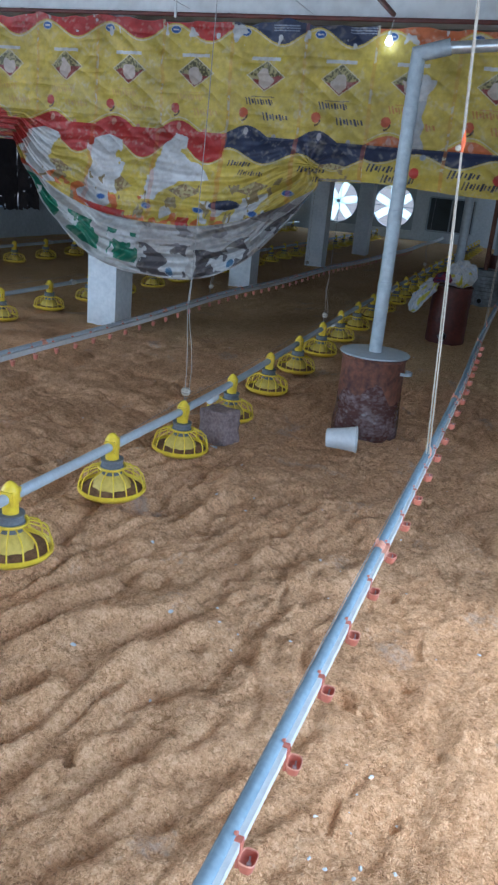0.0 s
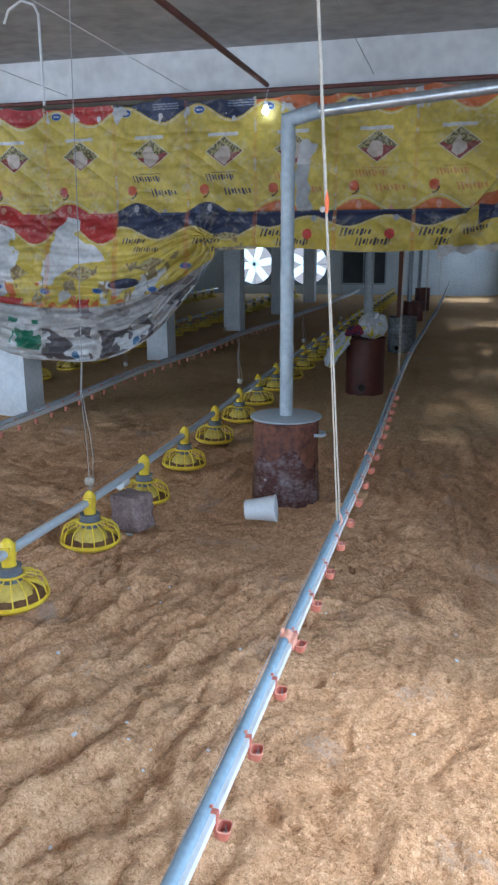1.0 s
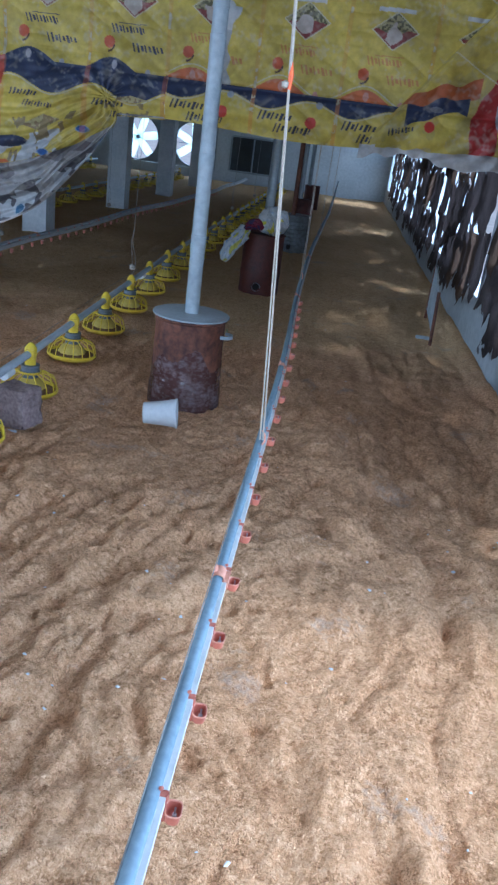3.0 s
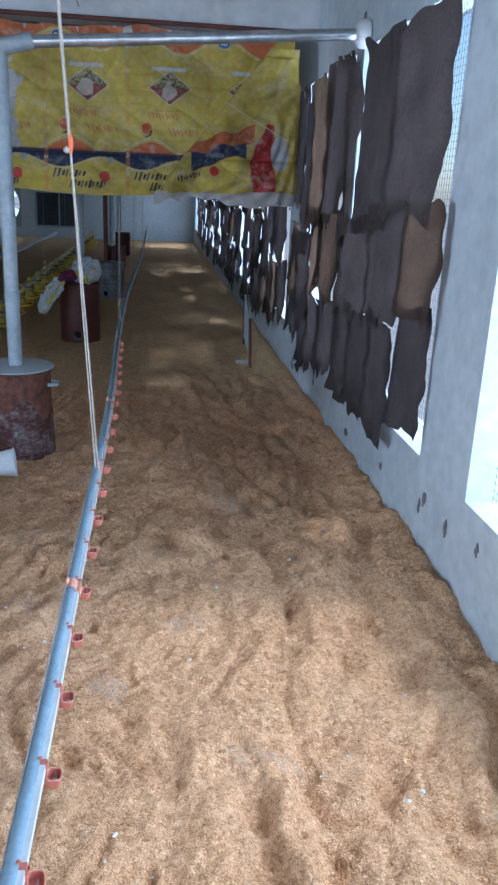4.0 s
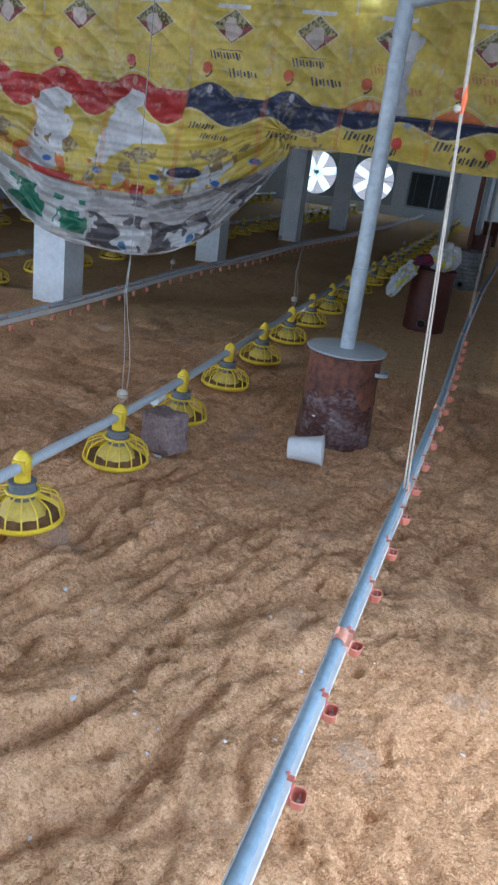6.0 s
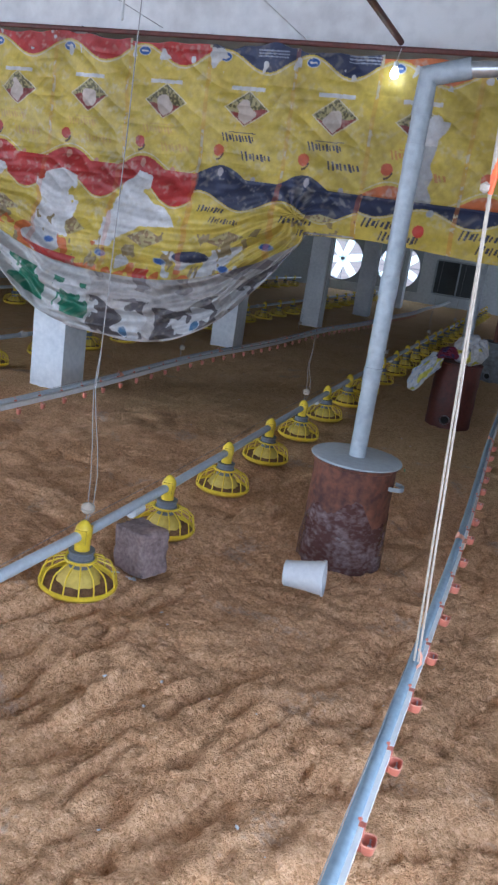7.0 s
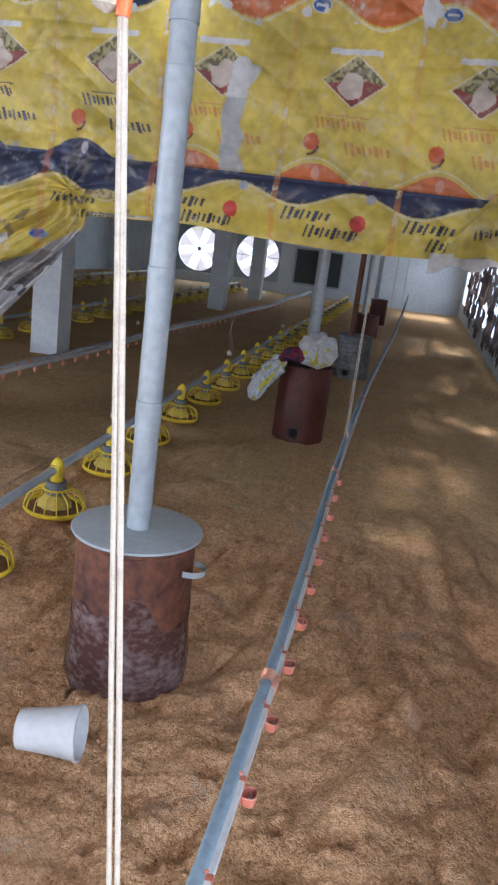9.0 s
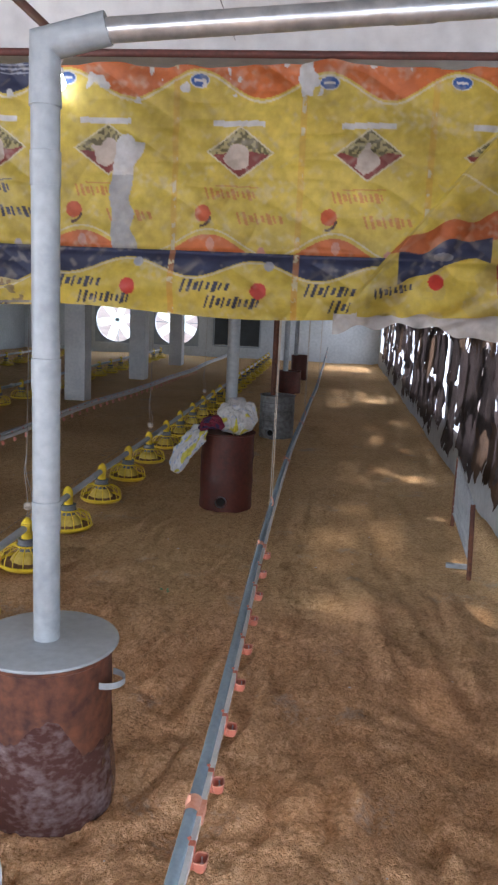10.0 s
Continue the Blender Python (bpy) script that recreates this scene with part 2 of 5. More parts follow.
# ---- mesh helpers ----
class Geo:
    """Collects vertices and faces of one part."""

    def __init__(self):
        self.v, self.f = [], []

    def add(self, verts, faces):
        o = len(self.v)
        self.v += [tuple(p) for p in verts]
        self.f += [tuple(i + o for i in f) for f in faces]
        return self

    def box(self, c, s, turn=None, inset=0.0):
        x, y, z = (a / 2 for a in s)
        k = 1 - inset
        vs = [Vector((i * x * (k if l > 0 else 1), j * y * (k if l > 0 else 1), l * z)) for l in (-1, 1) for i, j in ((-1, -1), (1, -1), (1, 1), (-1, 1))]
        if turn:
            vs = [turn @ v for v in vs]
        return self.add([v + Vector(c) for v in vs], [(3, 2, 1, 0), (4, 5, 6, 7), (0, 1, 5, 4), (1, 2, 6, 5), (2, 3, 7, 6), (3, 0, 4, 7)])

    def tube(self, path, r, seg=12, closed=False, caps=True):
        """A round bar along a path; r: a radius or one for each point."""
        pts = [Vector(p) for p in path]
        rs = r if isinstance(r, (list, tuple)) else [r] * len(pts)
        n = len(pts)
        rings, side = [], None
        for i, p in enumerate(pts):
            a, b = pts[(i - 1) % n if closed else max(i - 1, 0)], pts[(i + 1) % n if closed else min(i + 1, n - 1)]
            d = (b - a).normalized()
            if side is None:
                side = d.orthogonal().normalized()
            side = (side - d * side.dot(d)).normalized()
            up = d.cross(side)
            rings.append([p + rs[i] * (math.cos(k * math.tau / seg) * side + math.sin(k * math.tau / seg) * up) for k in range(seg)])
        fs = []
        for i in range(n if closed else n - 1):
            j = (i + 1) % n
            fs += [(i * seg + k, i * seg + (k + 1) % seg, j * seg + (k + 1) % seg, j * seg + k) for k in range(seg)]
        if caps and not closed:
            fs += [tuple(reversed(range(seg))), tuple((n - 1) * seg + k for k in range(seg))]
        return self.add([v for ring in rings for v in ring], fs)

    def lathe(self, profile, seg=24, c=(0, 0, 0), wobble=None):
        """A turned shape round z from (radius, height) pairs."""
        n = len(profile)
        vs = []
        for i, (r, z) in enumerate(profile):
            for k in range(seg):
                a = k * math.tau / seg
                d = wobble(a, z) if wobble else 0.0
                vs.append((c[0] + (r + d) * math.cos(a), c[1] + (r + d) * math.sin(a), c[2] + z))
        fs = [(i * seg + k, i * seg + (k + 1) % seg, (i + 1) * seg + (k + 1) % seg, (i + 1) * seg + k) for i in range(n - 1) for k in range(seg)]
        return self.add(vs, fs)

    def mesh(self, name, mat, smooth=True):
        me = bpy.data.meshes.new(name)
        me.from_pydata(self.v, [], self.f)
        me.materials.append(mat)
        if smooth:
            me.shade_smooth()
            me.set_sharp_from_angle(angle=radians(40))
        return me


def part(name, geo, mat, parent=None, label="", smooth=True):
    ob = new(name, geo.mesh(name, mat, smooth))
    ob.parent = parent
    return tagged(ob, label)


def thing(name, label, category, at=(0, 0, 0), group="", kind="", turn=0.0):
    ob = new(name)
    ob.empty_display_size = 0.1
    ob.matrix_basis = pose(*at, 0, 0, turn)
    return tagged(ob, label, category, group, kind)


def lattice(x, y, scale, seed):
    """Smooth random field over arrays x and y, from -1 to 1."""
    g = np.random.default_rng(seed).uniform(-1, 1, (256, 256))
    u, v = x / scale, y / scale
    i, j = np.floor(u).astype(int), np.floor(v).astype(int)
    a, b = u - i, v - j
    a, b = a * a * (3 - 2 * a), b * b * (3 - 2 * b)
    q = lambda m, n: g[(i + m) % 256, (j + n) % 256]
    return (q(0, 0) * (1 - a) + q(1, 0) * a) * (1 - b) + (q(0, 1) * (1 - a) + q(1, 1) * a) * b


def grid_mesh(name, P, mat, colors=None, torn=None):
    """A smooth sheet from an array of points (rows, columns, 3), with colours as the attribute 'print'."""
    n, m = P.shape[:2]
    idx = np.arange(n * m).reshape(n, m)
    q = np.stack([idx[:-1, :-1], idx[:-1, 1:], idx[1:, 1:], idx[1:, :-1]], -1).reshape(-1, 4)
    if torn is not None:
        q = q[~torn[:-1, :-1].reshape(-1)]
    me = bpy.data.meshes.new(name)
    me.vertices.add(n * m)
    me.vertices.foreach_set("co", P.reshape(-1).astype(np.float32))
    me.loops.add(q.size)
    me.loops.foreach_set("vertex_index", q.reshape(-1).astype(np.int32))
    me.polygons.add(len(q))
    me.polygons.foreach_set("loop_start", np.arange(0, q.size, 4, dtype=np.int32))
    me.update(calc_edges=True)
    me.shade_smooth()
    if colors is not None:
        at = me.attributes.new("print", "FLOAT_COLOR", "POINT")
        rgba = np.concatenate([colors, np.ones((n, m, 1))], -1)
        at.data.foreach_set("color", rgba.reshape(-1).astype(np.float32))
    me.materials.append(mat)
    return me


# ---- setting ----
XR, XL, YF, YB, ZC = 1.32, -10.0, 27.0, -7.0, 3.33


def spaced(stops):
    """Coordinates with the given step in each stretch: (start, step), ..., end."""
    out = []
    for (a, s), b in zip(stops[:-1], [q[0] for q in stops[1:]]):
        out += list(np.linspace(a, b, max(2, round((b - a) / s)) + 1)[:-1])
    return np.array(out + [stops[-1][0]])


gx = spaced([(XL, 0.2), (-4.4, 0.05), (-2.3, 0.0095), (XR - 0.001, 0)])
gy = spaced([(YB, 0.3), (0.9, 0.0105), (5.2, 0.02), (8.0, 0.035), (10.5, 0.07), (16, 0.2), (YF, 0)])
X, Y = np.meshgrid(gx, gy)
wx, wy = X + 0.10 * lattice(X, Y, 0.5, 11), Y + 0.10 * lattice(X, Y, 0.5, 12)
p, q = wx * 0.975 - wy * 0.22, wx * 0.22 + wy * 0.975                               # across and along the rake strokes
rake = lattice(p, q * 0.30, 0.085, 3) + 0.6 * lattice(p, q * 0.35, 0.045, 13)
along = lattice(wx + 0.20 * np.sin(wy * 0.9), wy * 0.22, 0.12, 4) + 0.5 * lattice(wx, wy * 0.4, 0.06, 14)
side = np.clip((X + 0.30) / 0.5, 0, 1)
dents = np.clip(-lattice(X, Y, 0.15, 5) - 0.40, 0, 1)
near = np.clip((9.0 - Y) / 4.5, 0.2, 1)
patchy = 0.65 + 0.5 * lattice(X, Y, 0.9, 15)
Z = near * patchy * (0.042 * rake * (1 - side) + 0.066 * along * side + 0.012 * lattice(X, Y, 0.075, 6)) - 0.070 * near * dents + 0.024 * lattice(X, Y, 0.7, 7) + near * 0.020 * lattice(X, Y * 0.7, 0.24, 16)
Z += near * (0.006 * lattice(X, Y, 0.035, 8) + 0.0016 * np.random.default_rng(2).uniform(-1, 1, X.shape) * (Y < 8))
furrow = np.abs(lattice(p, q * 0.36, 0.17, 21)) * (1 - side) + np.abs(lattice(wx + 0.1 * np.sin(wy * 1.3), wy * 0.30, 0.20, 22)) * side
Z += near * (0.6 + 0.6 * lattice(X, Y, 0.6, 23)) * (0.060 * np.sqrt(furrow + 0.01) - 0.032) + near * 0.012 * (np.abs(lattice(wx, wy, 0.095, 24)) - 0.3)
# scooped strokes with a crumbly lip, small clods and toe marks
stroke = lattice(p + 5, q * 0.26 + 5, 0.105, 31)
Z += near * patchy * (1 - side) * (0.032 * np.clip(stroke - 0.15, 0, 1) - 0.050 * np.clip(-stroke - 0.30, 0, 1))
stroke = lattice(wx + 0.12 * np.sin(wy * 1.7) + 5, wy * 0.22 + 5, 0.13, 32)
Z += near * patchy * side * (0.048 * np.clip(stroke - 0.1, 0, 1) - 0.040 * np.clip(-stroke - 0.25, 0, 1))
clods = lattice(wx + 3, wy + 3, 0.028, 33) + 0.6 * lattice(wx + 3, wy + 3, 0.014, 34)
Z += near * (0.0054 * clods + 0.007 * np.clip(lattice(X + 2, Y + 2, 0.055, 35) - 0.2, 0, 1))
Z -= near * 0.045 * np.clip(lattice(X + 7, Y * 0.8 + 7, 0.085, 36) - 0.72, 0, 1) / 0.28
Z += 0.05 * np.exp(-((X - XR) / 0.12) ** 2)
Z -= 0.012
Z_FLOOR = Z
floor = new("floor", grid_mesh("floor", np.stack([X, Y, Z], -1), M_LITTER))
tagged(floor, "loose brown rice husk litter raked over the floor", "litter floor", kind="structure")


def wall_box(name, x0, x1, y0, y1, z0, z1, mat=None, parent=None):
    g = Geo().box(((x0 + x1) / 2, (y0 + y1) / 2, (z0 + z1) / 2), (x1 - x0, y1 - y0, z1 - z0))
    ob = part(name, g, mat or M_WALL, parent, smooth=False)
    return ob


# right wall with a row of window openings
SILL, HEAD, WT = 0.48, 2.62, 0.23
geo = Geo()
geo.box((XR + WT / 2, (YB + YF) / 2, SILL / 2 - 0.1), (WT, YF - YB, SILL + 0.2))
geo.box((XR + WT / 2, (YB + YF) / 2, (HEAD + ZC) / 2), (WT, YF - YB, ZC - HEAD))
edges = [YB] + [e for o in OPEN for e in o] + [YF]
for a, b in zip(edges[0::2], edges[1::2]):
    geo.box((XR + WT / 2, (a + b) / 2, (SILL + HEAD) / 2), (WT, b - a, HEAD - SILL))
wall_right = tagged(part("wall_right", geo, M_WALL, smooth=False), "whitewashed masonry side wall with window openings", "wall", kind="structure")
M_CHIP = material("bare_plaster", (0.20, 0.20, 0.20), 0.95, dark=(0.11, 0.11, 0.11), scale=20, fine=90)
rc = random.Random(8)
for y, z, sy, sz in ((3.60, 0.30, 0.035, 0.05), (3.66, 0.24, 0.02, 0.04), (3.30, 0.27, 0.03, 0.045), (4.35, 0.20, 0.03, 0.03), (2.95, 0.33, 0.02, 0.04), (5.2, 0.14, 0.05, 0.03), (6.4, 0.22, 0.03, 0.05), (7.4, 0.12, 0.06, 0.03), (5.6, 2.78, 0.05, 0.07)):
    k = 11
    ring = [(XR - 0.003, y + sy * math.cos(a * math.tau / k) * rc.uniform(0.5, 1.2), z + sz * math.sin(a * math.tau / k) * rc.uniform(0.5, 1.2)) for a in range(k)]
    part("paint_chip", Geo().add(ring + [(XR + 0.004, q[1], q[2]) for q in ring], [tuple(range(k))] + [(a, (a + 1) % k, k + (a + 1) % k, k + a) for a in range(k)]), M_CHIP, wall_right, "chip of bare grey plaster", smooth=False)
geo = Geo()
HOLES_FAR = [(-7.66, -6.22, 0.28, 1.72), (-5.745, -4.305, 0.28, 1.72), (-3.83, -2.36, 0.35, 1.41)]
xs = [XL] + [e for h in HOLES_FAR for e in h[:2]] + [XR + WT]
for a, b in zip(xs[0::2], xs[1::2]):
    geo.box(((a + b) / 2, YF + 0.115, ZC / 2 - 0.1), (b - a, 0.23, ZC + 0.2))
for a, b, c, d in HOLES_FAR:
    geo.box(((a + b) / 2, YF + 0.115, c / 2 - 0.1), (b - a, 0.23, c + 0.2))
    geo.box(((a + b) / 2, YF + 0.115, (d + ZC) / 2), (b - a, 0.23, ZC - d))
tagged(part("wall_far", geo, M_WALL, smooth=False), "whitewashed end wall with exhaust fans", "wall", kind="structure")
GATE = (-5.2, 0.6, 2.75)                                                             # the open end of the shed behind the camera
geo = Geo()
geo.box(((XL + GATE[0]) / 2, YB - 0.115, ZC / 2 - 0.1), (GATE[0] - XL, 0.23, ZC + 0.2))
geo.box(((GATE[1] + XR + WT) / 2, YB - 0.115, ZC / 2 - 0.1), (XR + WT - GATE[1], 0.23, ZC + 0.2))
geo.box(((GATE[0] + GATE[1]) / 2, YB - 0.115, (GATE[2] + ZC) / 2), (GATE[1] - GATE[0], 0.23, ZC - GATE[2]))
tagged(part("wall_back", geo, M_WALL, smooth=False), "whitewashed end wall with a wide open gateway", "wall", kind="structure")
# the first two are unseen, left uncovered for the added fill light
LEFT_OPEN = [(-4.0, -2.0), (0.0, 2.0), (4.0, 6.0), (8.0, 10.0), (12.0, 14.0), (16.0, 18.0), (20.0, 22.0)]
geo = Geo()
geo.box((XL - 0.115, (YB + YF) / 2, 0.2), (0.23, YF - YB + 0.46, 0.8))
geo.box((XL - 0.115, (YB + YF) / 2, (2.6 + ZC) / 2), (0.23, YF - YB + 0.46, ZC - 2.6))
edges = [YB - 0.23] + [e for o in LEFT_OPEN for e in o] + [YF + 0.23]
for a, b in zip(edges[0::2], edges[1::2]):
    geo.box((XL - 0.115, (a + b) / 2, 1.6), (0.23, b - a, 2.0))
tagged(part("wall_left", geo, M_WALL, smooth=False), "whitewashed side wall with covered windows", "wall", kind="structure")
tagged(wall_box("ceiling", XL - 0.23, XR + WT, YB - 0.23, YF + 0.23, ZC, ZC + 0.15, M_SLAB), "stained grey concrete ceiling slab", "ceiling", kind="structure")
COLS = [7.32 + 4.02 * k for k in range(-3, 5)]
for y in COLS:
    tagged(wall_box("beam", XL, XR, y - 0.17, y + 0.17, 2.98, ZC, M_BEAM), "pale plastered concrete ceiling beam", "beam", group="ceiling beams", kind="structure")
    c = wall_box("column", -4.42, -4.08, y - 0.175, y + 0.175, -0.1, 2.98, M_COLUMN)
    tagged(c, "square concrete column painted pale blue-white", "column", group="row of columns", kind="structure")
tagged(new("ground", grid_mesh("ground", np.stack([*np.meshgrid(np.linspace(-400, 400, 9), np.linspace(-400, 400, 9)), np.full((9, 9), -0.35)], -1), material("outside_soil", (0.60, 0.54, 0.46), 0.95, scale=0.4, fine=4))), "dry pale earth outside the shed", "ground", kind="structure")


# ---- drums, flues and what stands by them ----
def drum_body(r, h, seed, ribs=True, dent=0.004):
    prof = [(r * 0.96, -0.06), (r, -0.03), (r, 0.0)]
    for k in range(1, 24):
        z = h * k / 24
        b = sum(0.007 * math.exp(-((z - h * q) / 0.012) ** 2) for q in (0.35, 0.68)) if ribs else 0.0
        prof.append((r + b, z))
    prof += [(r, h - 0.02), (r + 0.010, h - 0.012), (r + 0.010, h - 0.002), (r + 0.003, h), (r - 0.012, h - 0.002), (r - 0.014, h - 0.02), (0.002, h - 0.022)]
    wob = lambda a, z: dent * (noise.noise(Vector((2 * math.cos(a) + seed, 2 * math.sin(a), 7 * z))) + 0.5 * noise.noise(Vector((5 * math.cos(a), 5 * math.sin(a) + seed, 16 * z))))
    return Geo().lathe(prof, 48, wobble=wob)


def drum(x, y, r, h, mat, label, seed=1.0, ribs=True):
    d = thing("drum", label, "steel drum", (x, y, 0), group="row of drum stoves")
    part("body", drum_body(r, h, seed, ribs), mat, d)
    return d


def round_outlet(d, r, turn, z=0.07):
    """A short round stub at the foot of a drum."""
    a = radians(turn)
    p = Vector((math.cos(a), math.sin(a), 0))
    g = Geo().tube([p * (r - 0.02) + Vector((0, 0, z)), p * (r + 0.03) + Vector((0, 0, z))], 0.046, 20, caps=False)
    stub = part("outlet", g, M_GALV, d, "dull metal outlet stub")
    # solid black plug, standing for the darkness inside the stub
    part("outlet_dark", Geo().tube([p * (r - 0.01) + Vector((0, 0, z)), p * (r + 0.012) + Vector((0, 0, z))], 0.035, 20), M_BLACK, stub)


stove = drum(-0.925, 5.29, 0.222, 0.548, M_RUST, "rusty drum stove with grey lid and plastic film round its foot", 2.0, ribs=False)
lid = part("lid", Geo().lathe([(0.002, 0.550), (0.228, 0.550), (0.243, 0.554), (0.246, 0.559), (0.243, 0.564), (0.236, 0.566), (0.002, 0.569)], 48), M_LID, stove, "flat grey painted lid")
fp = np.zeros((44, 121, 3))
for i in range(44):
    for k in range(121):
        a = k * math.tau / 120
        c, q = math.cos(a), math.sin(a)
        z = -0.04 + (i / 43) * (0.30 + 0.16 * noise.noise(Vector((1.6 * c, 1.6 * q, 3))) + 0.02 * noise.noise(Vector((9 * c, 9 * q, 1))))
        r = 0.2255 + 0.016 * math.exp(-((z - 0.05) / 0.10) ** 2) * (1 - i / 43) + 0.007 * noise.noise(Vector((4 * c, 4 * q, 9 * z))) * (1 - i / 60) + 0.006 * abs(noise.noise(Vector((10 * c + 14 * z, 10 * q, 16 * z)))) * (1 - i / 60)
        fp[i, k] = (max(r, 0.2245) * c, max(r, 0.2245) * q, z)
film_part = new("plastic_wrap", grid_mesh("plastic_wrap", fp, M_FILM))
film_part.parent = stove
tagged(film_part, "crinkled glossy plastic film with dust and painted glints")
# strap handle on the side that faces the aisle
hv, hf = [], []
for i in range(17):
    a = math.pi * i / 16
    p = Vector((0.222 + 0.062 * math.sin(a), 0.0, 0.0))
    q = Vector((p.x, 0.055 * math.cos(a), 0.455))
    for dx, dz in ((0, -0.011), (0, 0.011), (0.003, 0.011), (0.003, -0.011)):
        hv.append((q.x + dx * math.sin(a), q.y + dx * math.cos(a), q.z + dz))
    if i:
        o = 4 * (i - 1)
        hf += [(o + k, o + (k + 1) % 4, o + 4 + (k + 1) % 4, o + 4 + k) for k in range(4)]
hf += [(3, 2, 1, 0), tuple(64 + k for k in range(4))]
hd = part("handle", Geo().add(hv, hf), M_GALV, stove, "bent galvanised strap handle", smooth=False)
hd.rotation_euler = (0, 0, radians(-8))


def flue(x, y, z0, top, r, mat, label, wall_at=None, joints=()):
    f = thing("flue_pipe", label, "flue pipe", (x, y, z0), group="flue pipes")
    h = top - z0
    riser = part("riser", Geo().tube([(0, 0, 0), (0, 0, h)], r, 24), mat, f)
    for z in joints:
        part("sleeve", Geo().lathe([(r, -0.10), (r + 0.0022, -0.10), (r + 0.003, 0.0), (r, 0.002)], 24, (0, 0, z - z0)), mat, riser)
    if wall_at:
        end = Vector(wall_at) - Vector((x, y, z0))
        a = Vector((0, 0, h))
        part("elbow", Geo().tube([a + Vector((0, 0, -0.14)), a + Vector((0, 0, 0.035)), a + Vector((0.19, 0.01, 0.085))], [r + 0.005, (r + 0.005) * 1.16, r + 0.004], 24), mat, f)
        s = a + Vector((0.15, 0.008, 0.075))
        cross = part("cross_pipe", Geo().tube([s, end], r * 0.80, 24), M_SHINY, f, "bright galvanised cross pipe")
        m = s + (end - s) * 0.42
        part("sleeve", Geo().tube([m, m + (end - s).normalized() * 0.12], r * 0.86, 24), M_SHINY, cross)
        g = Geo().lathe([(0.001, 0.06), (0.05, 0.055), (0.075, 0.03), (0.085, 0.0), (0.08, -0.03)], 18, wobble=lambda a, z: 0.016 * noise.noise(Vector((3 * math.cos(a), 3 * math.sin(a), 20 * z))))
        c = part("mortar_collar", g, M_BEAM, f, "lump of pale mortar round the pipe end")
        c.matrix_basis = Matrix.Translation(end + Vector((-0.03, 0, 0))) @ pose(0, 0, 0, 0, -90, 0)
    return f


flue(-0.925, 5.29, 0.566, 2.42, 0.0445, M_GALV, "galvanised flue pipe from the drum stove across to the wall", (XR - 0.01, 5.45, 2.69), (1.05, 1.52, 2.15))
drum2 = drum(-0.87, 9.33, 0.225, 0.64, M_RUSTDARK, "dark red-brown steel drum with sacks thrown over its top", 5.0)
round_outlet(drum2, 0.225, -92)
flue(-0.86, 9.38, 0.63, 2.9, 0.052, M_GALV, "galvanised flue pipe standing in the sack-covered drum")
drum3 = drum(-0.72, 12.98, 0.225, 0.55, M_GREYDRUM, "dull grey corrugated steel drum", 8.0)
for k in range(7):
    part("corrugation", Geo().lathe([(0.222, -0.016), (0.233, 0.0), (0.222, 0.016)], 40, (0, 0, 0.10 + 0.058 * k)), M_GREYDRUM, drum3)
round_outlet(drum3, 0.225, -105)
flue(-0.78, 12.98, 0.54, 2.9, 0.036, M_RUST, "thin rusty brown flue pipe on the grey drum")
drum(-0.87, 18.2, 0.22, 0.43, M_RUSTDARK, "dark steel drum with a pale rim", 11.0)
flue(-0.96, 18.2, 0.42, 2.9, 0.052, M_GALV, "galvanised flue pipe on a dark drum")
drum(-0.82, 21.0, 0.19, 0.57, M_RUSTDARK, "tall dark steel drum near the end wall", 14.0)
flue(-0.91, 21.0, 0.56, 2.9, 0.05, M_GALV, "galvanised flue pipe on a tall dark drum")


def heap(name, label, category, path, widths, flat, colors, seed, turn=0.0):
    """A crumpled, half-empty sack: a soft tube along a path, creased lengthwise and across, with printed ends."""
    n, m = 56, 72
    P, col = np.zeros((n, m + 1, 3)), np.zeros((n, m + 1, 3))
    pts = np.array(path, float)
    ts = np.linspace(0, 1, len(pts))
    for i in range(n):
        t = i / (n - 1)
        c = np.array([np.interp(t, ts, pts[:, k]) for k in range(3)])
        d = np.array([np.interp(min(t + 0.06, 1), ts, pts[:, k]) - np.interp(max(t - 0.06, 0), ts, pts[:, k]) for k in range(3)])
        d /= np.linalg.norm(d)
        a = np.cross(d, (0.25, 1.0, 0.1))
        a /= np.linalg.norm(a)
        b = np.cross(a, d)
        w = np.interp(t, np.linspace(0, 1, len(widths)), widths)
        for k in range(m + 1):
            g = math.tau * k / m
            q = Vector((math.cos(g) * 1.3 + seed, math.sin(g) * 1.3, 3.2 * t))
            r = w * (1 + 0.34 * noise.noise(q) + 0.30 * (0.35 - abs(noise.noise(q * 2.3 + Vector((4, 1, 7)))) * 2) + 0.10 * (0.3 - abs(noise.noise(q * 5.5))))
            P[i, k] = c + a * (r * math.cos(g)) + b * (r * flat * math.sin(g))
            yel = abs(noise.noise(Vector((t * 3.2 + seed, math.cos(g) * 0.9, math.sin(g) * 0.9)))) > 0.33
            line = abs(math.sin(3.5 * g + 4 * t)) < 0.10
            col[i, k] = colors[2] if line else colors[1] if yel else colors[0]
    P[:, m] = P[:, 0]
    ob = new(name, grid_mesh(name, P, M_PRINT, col))
    return tagged(ob, label, category)


